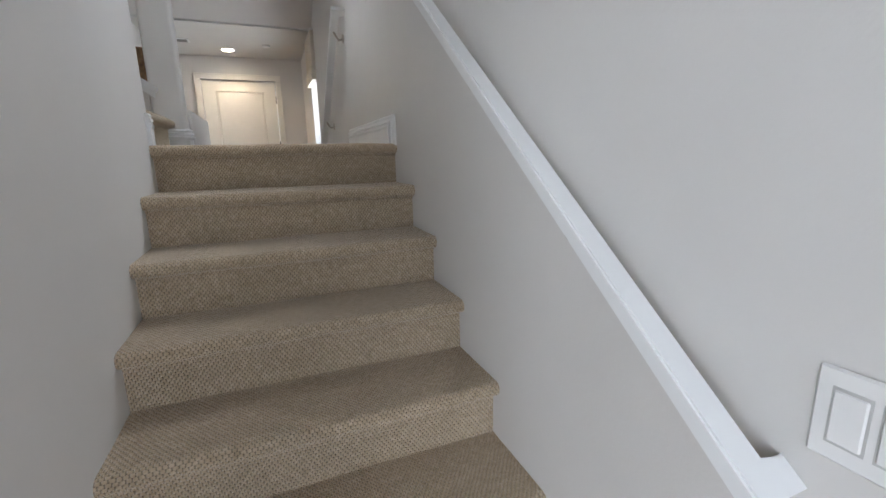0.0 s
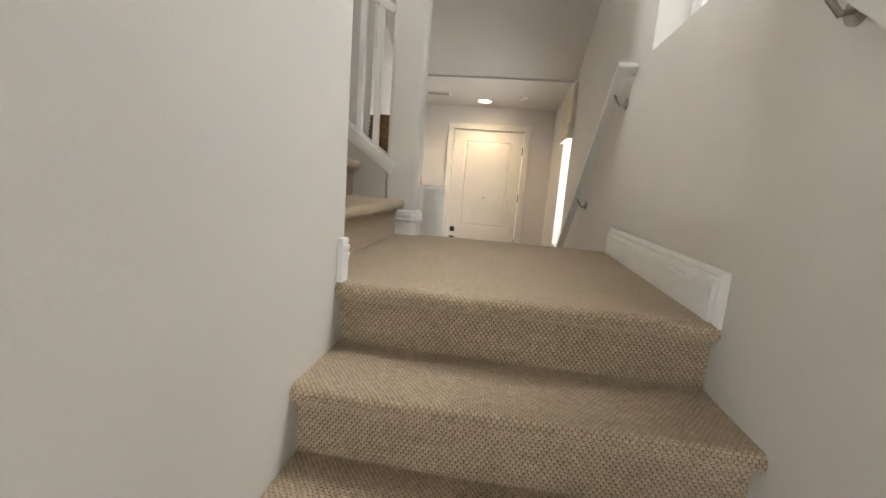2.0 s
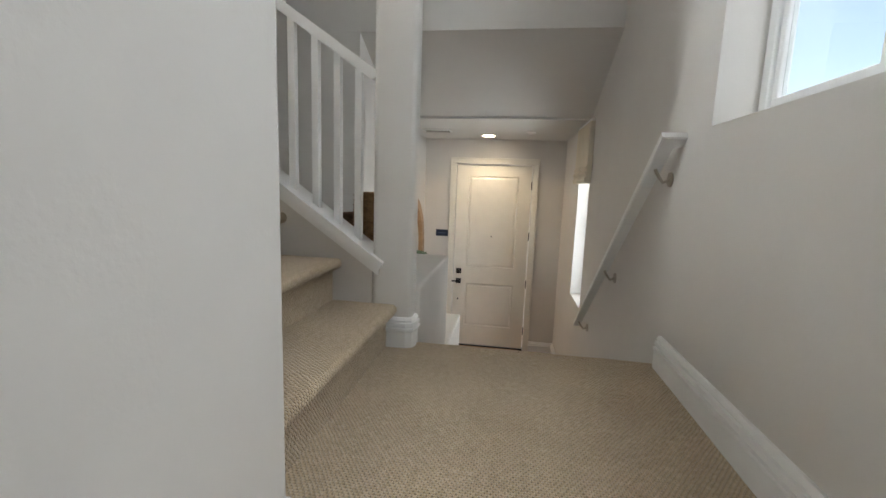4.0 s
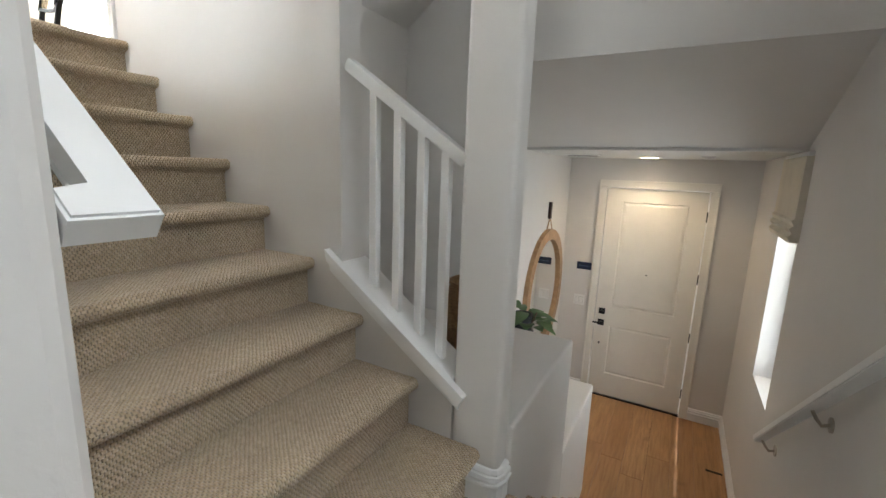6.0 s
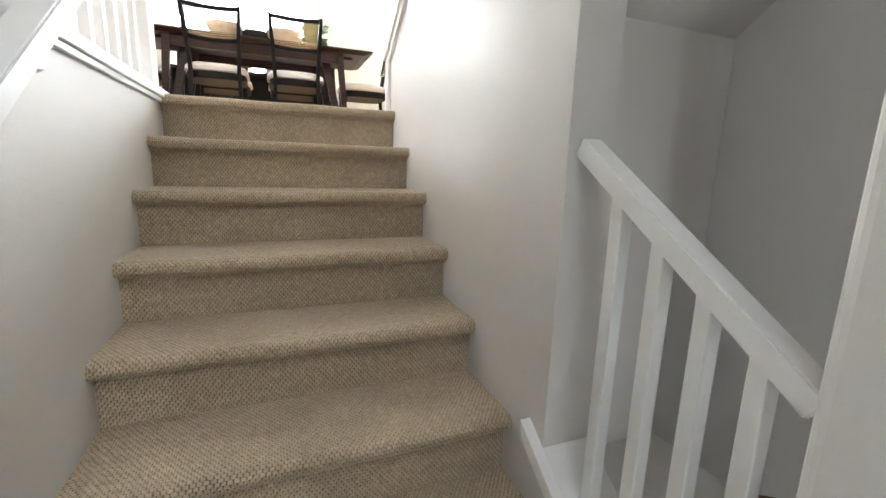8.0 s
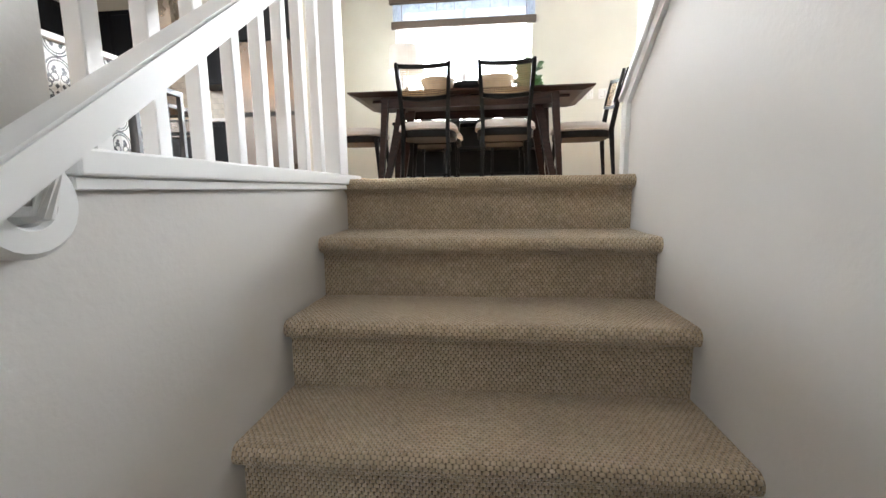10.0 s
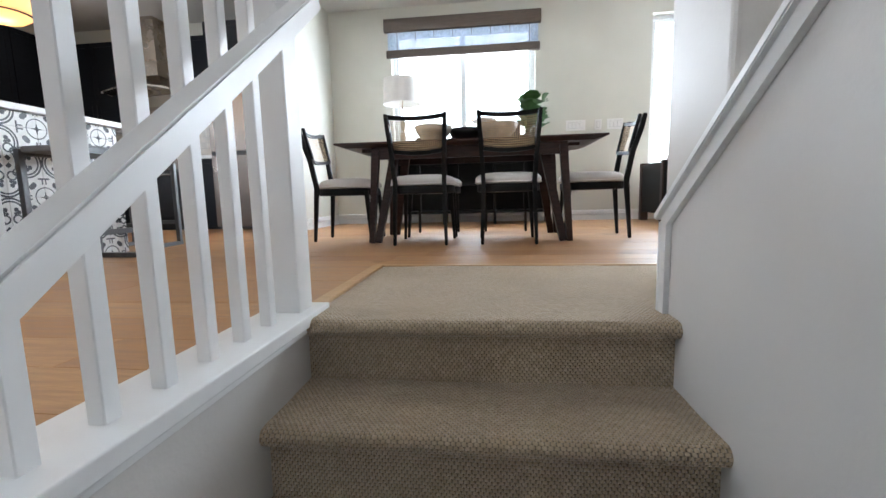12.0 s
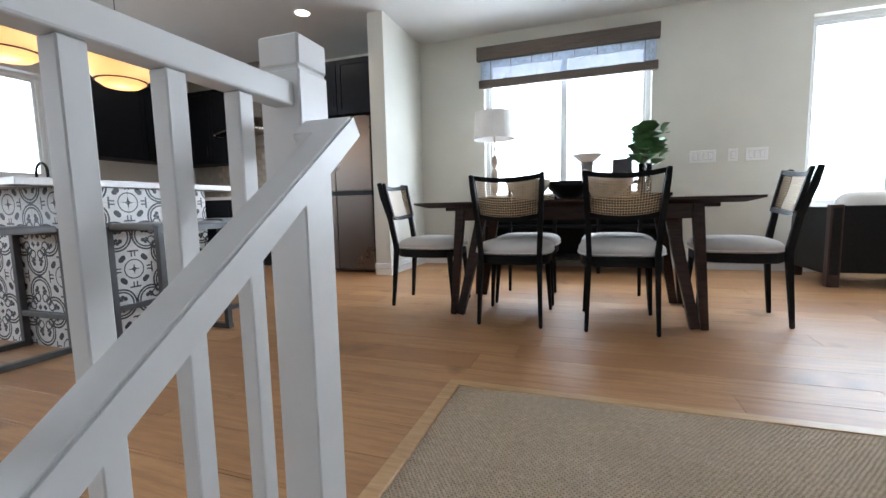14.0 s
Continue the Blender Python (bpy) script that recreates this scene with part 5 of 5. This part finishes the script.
part("control_panel", boxm(0.301, 0.33, -0.37, 0.37, 0.74, 0.87, bevel=0.005), STEEL, rg_)
hd = thing("range_hood", "stainless steel chimney hood with a thin wide canopy above the range", "hood", (-6.68, -1.76, 4.78))
bm = bmesh.new()
n = 12
arc = [(-0.47 + 0.94 * k / n, 0.07 * (1 - ((2 * k / n - 1) ** 2))) for k in range(n + 1)]
prism(bm, [(y, z) for y, z in arc] + [(y, z - 0.022) for y, z in arc[::-1]], "x", -0.25, 0.25)
part("canopy", bm, HOOD, hd)
bm = bmesh.new()
lo = [bm.verts.new(p) for p in ((-0.25, -0.30, 0.062), (0.16, -0.30, 0.062), (0.16, 0.30, 0.062), (-0.25, 0.30, 0.062))]
hi = [bm.verts.new(p) for p in ((-0.25, -0.15, 0.22), (0.03, -0.15, 0.22), (0.03, 0.15, 0.22), (-0.25, 0.15, 0.22))]
bm.faces.new(lo[::-1])
bm.faces.new(hi)
for i in range(4):
    bm.faces.new((lo[i], lo[(i + 1) % 4], hi[(i + 1) % 4], hi[i]))
part("neck", bm, HOOD, hd)
part("chimney", boxm(-0.25, 0.03, -0.15, 0.15, 0.221, CEIL - 4.781), HOOD, hd)
for k in range(3):
    cabinet("base_cabinet", "dark navy base cabinet under the kitchen window", -6.3 + k * 0.9, -5.4 + k * 0.9, -3.19, -2.60, FLOOR, FLOOR + 0.86, "y", 2)
wt = thing("worktop", "white quartz worktop on the wall cabinets", "worktop", (0, 0, 0))
part("slab", boxm(-6.945, -3.58, -3.195, -2.56, FLOOR + 0.862, FLOOR + 0.90, bevel=0.003), QUARTZ, wt)
part("slab", boxm(-6.945, -6.31, -2.558, -1.905, FLOOR + 0.862, FLOOR + 0.90, bevel=0.003), QUARTZ, wt)
part("slab", boxm(-6.945, -6.31, -1.125, -0.575, FLOOR + 0.862, FLOOR + 0.90, bevel=0.003), QUARTZ, wt)
cabinet("wall_cabinet", "dark navy wall cabinet beside the window", -5.95, -5.30, -3.19, -2.84, 4.42, 5.42, "y", 1)
cabinet("wall_cabinet", "dark navy wall cabinet in the kitchen corner", -6.93, -5.952, -3.19, -2.84, 4.42, 5.42, "y", 2)
cabinet("wall_cabinet", "dark navy wall cabinet beside the hood", -6.93, -6.60, -2.83, -2.10, 4.42, 5.42, "x", 2)
cabinet("wall_cabinet", "dark navy wall cabinet between hood and refrigerator", -6.93, -6.60, -1.29, -0.58, 4.42, 5.42, "x", 1)
fc = thing("faucet", "curved dark metal kitchen faucet at the sink", "faucet", (-4.75, -2.85, FLOOR + 0.90))
part("spout", tube(bmesh.new(), [(0, 0, 0.0), (0, 0, 0.26)] + [(0, 0.09 - 0.09 * math.cos(a), 0.26 + 0.09 * math.sin(a)) for a in np.linspace(0.3, math.pi, 8)] + [(0, 0.18, 0.2)], 0.013, 10), BLACKM, fc)
part("base", lathe(bmesh.new(), [(0.026, 0.0005), (0.026, 0.03), (0.015, 0.035)], n=16), BLACKM, fc)

bs = thing("backsplash", "cream glazed tile backsplash behind the range", "backsplash", (0, 0, 0), kind="structure")
part("grout", boxm(WX + 0.001, WX + 0.006, -3.19, -0.57, FLOOR + 0.902, 4.68), GROUT, bs)
bmt = boxm(0.0, 0.007, -0.0735, 0.0735, -0.0360, 0.0360, bevel=0.0015)
sme = mesh_from(bmt, "tile", SUBWAY)
for r in range(9):
    for c in range(15):
        y = -2.65 + c * 0.15 + (0.075 if r % 2 else 0)
        if y > -0.66:
            continue
        ob = new("tile", sme)
        ob.matrix_world = pose(WX + 0.0055, y, FLOOR + 0.945 + r * 0.0765)
        ob.parent = bs


# ---- oak floors, board by board ----
def boards(parent, regions, z, width, seed, gap=0.0016):
    """Boards along y over rectangles (x0, x1, y0, y1), cut to each rectangle."""
    rnd = random.Random(seed)
    for x0, x1, y0, y1 in regions:
        x = x0
        while x < x1 - 0.01:
            xe = min(x + width, x1)
            y = y0 - rnd.uniform(0.0, 1.5)
            while y < y1:
                ye = y + rnd.uniform(1.4, 2.1)
                a, b = max(y, y0), min(ye, y1)
                if b - a > 0.02:
                    bm = bmesh.new()
                    g = gap / 2
                    v = [bm.verts.new(p) for p in ((x + g, a + g, z - 0.012), (xe - g, a + g, z - 0.012), (xe - g, b - g, z - 0.012), (x + g, b - g, z - 0.012))]
                    d = rnd.uniform(0, 0.0005)
                    c = 0.0007
                    t = [bm.verts.new(p) for p in ((x + g, a + g, z - c), (xe - g, a + g, z - c), (xe - g, b - g, z - c), (x + g, b - g, z - c))]
                    u = [bm.verts.new(p) for p in ((x + g + c, a + g + c, z - d), (xe - g - c, a + g + c, z - d), (xe - g - c, b - g - c, z - d), (x + g + c, b - g - c, z - d))]
                    for p, q in ((v, t), (t, u)):
                        for i in range(4):
                            bm.faces.new((p[i], p[(i + 1) % 4], q[(i + 1) % 4], q[i]))
                    bm.faces.new(u)
                    part("plank", bm, OAK, parent)
                y = ye
            x = xe


fl = thing("floor_oak", "honey oak plank floor of the dining room and kitchen", "floor", kind="structure")
boards(fl, [(WX, -3.492, -3.19, 7.0), (-3.492, -2.75, -3.19, 2.042), (-3.492, -2.75, 4.25, 7.0), (-2.75, -0.57, -3.19, YS - T)], FLOOR, 0.182, 7)
fl = thing("floor_entry", "honey oak plank floor of the entry", "floor", kind="structure")
boards(fl, [(-1.12, XE, 4.68, YD)], 0.0, 0.182, 8)
fl = thing("floor_hall", "honey oak plank floor at the foot of the lower stairs", "floor", kind="structure")
boards(fl, [(XW, XE, -1.4, 0.48)], 0.0, 0.182, 9)
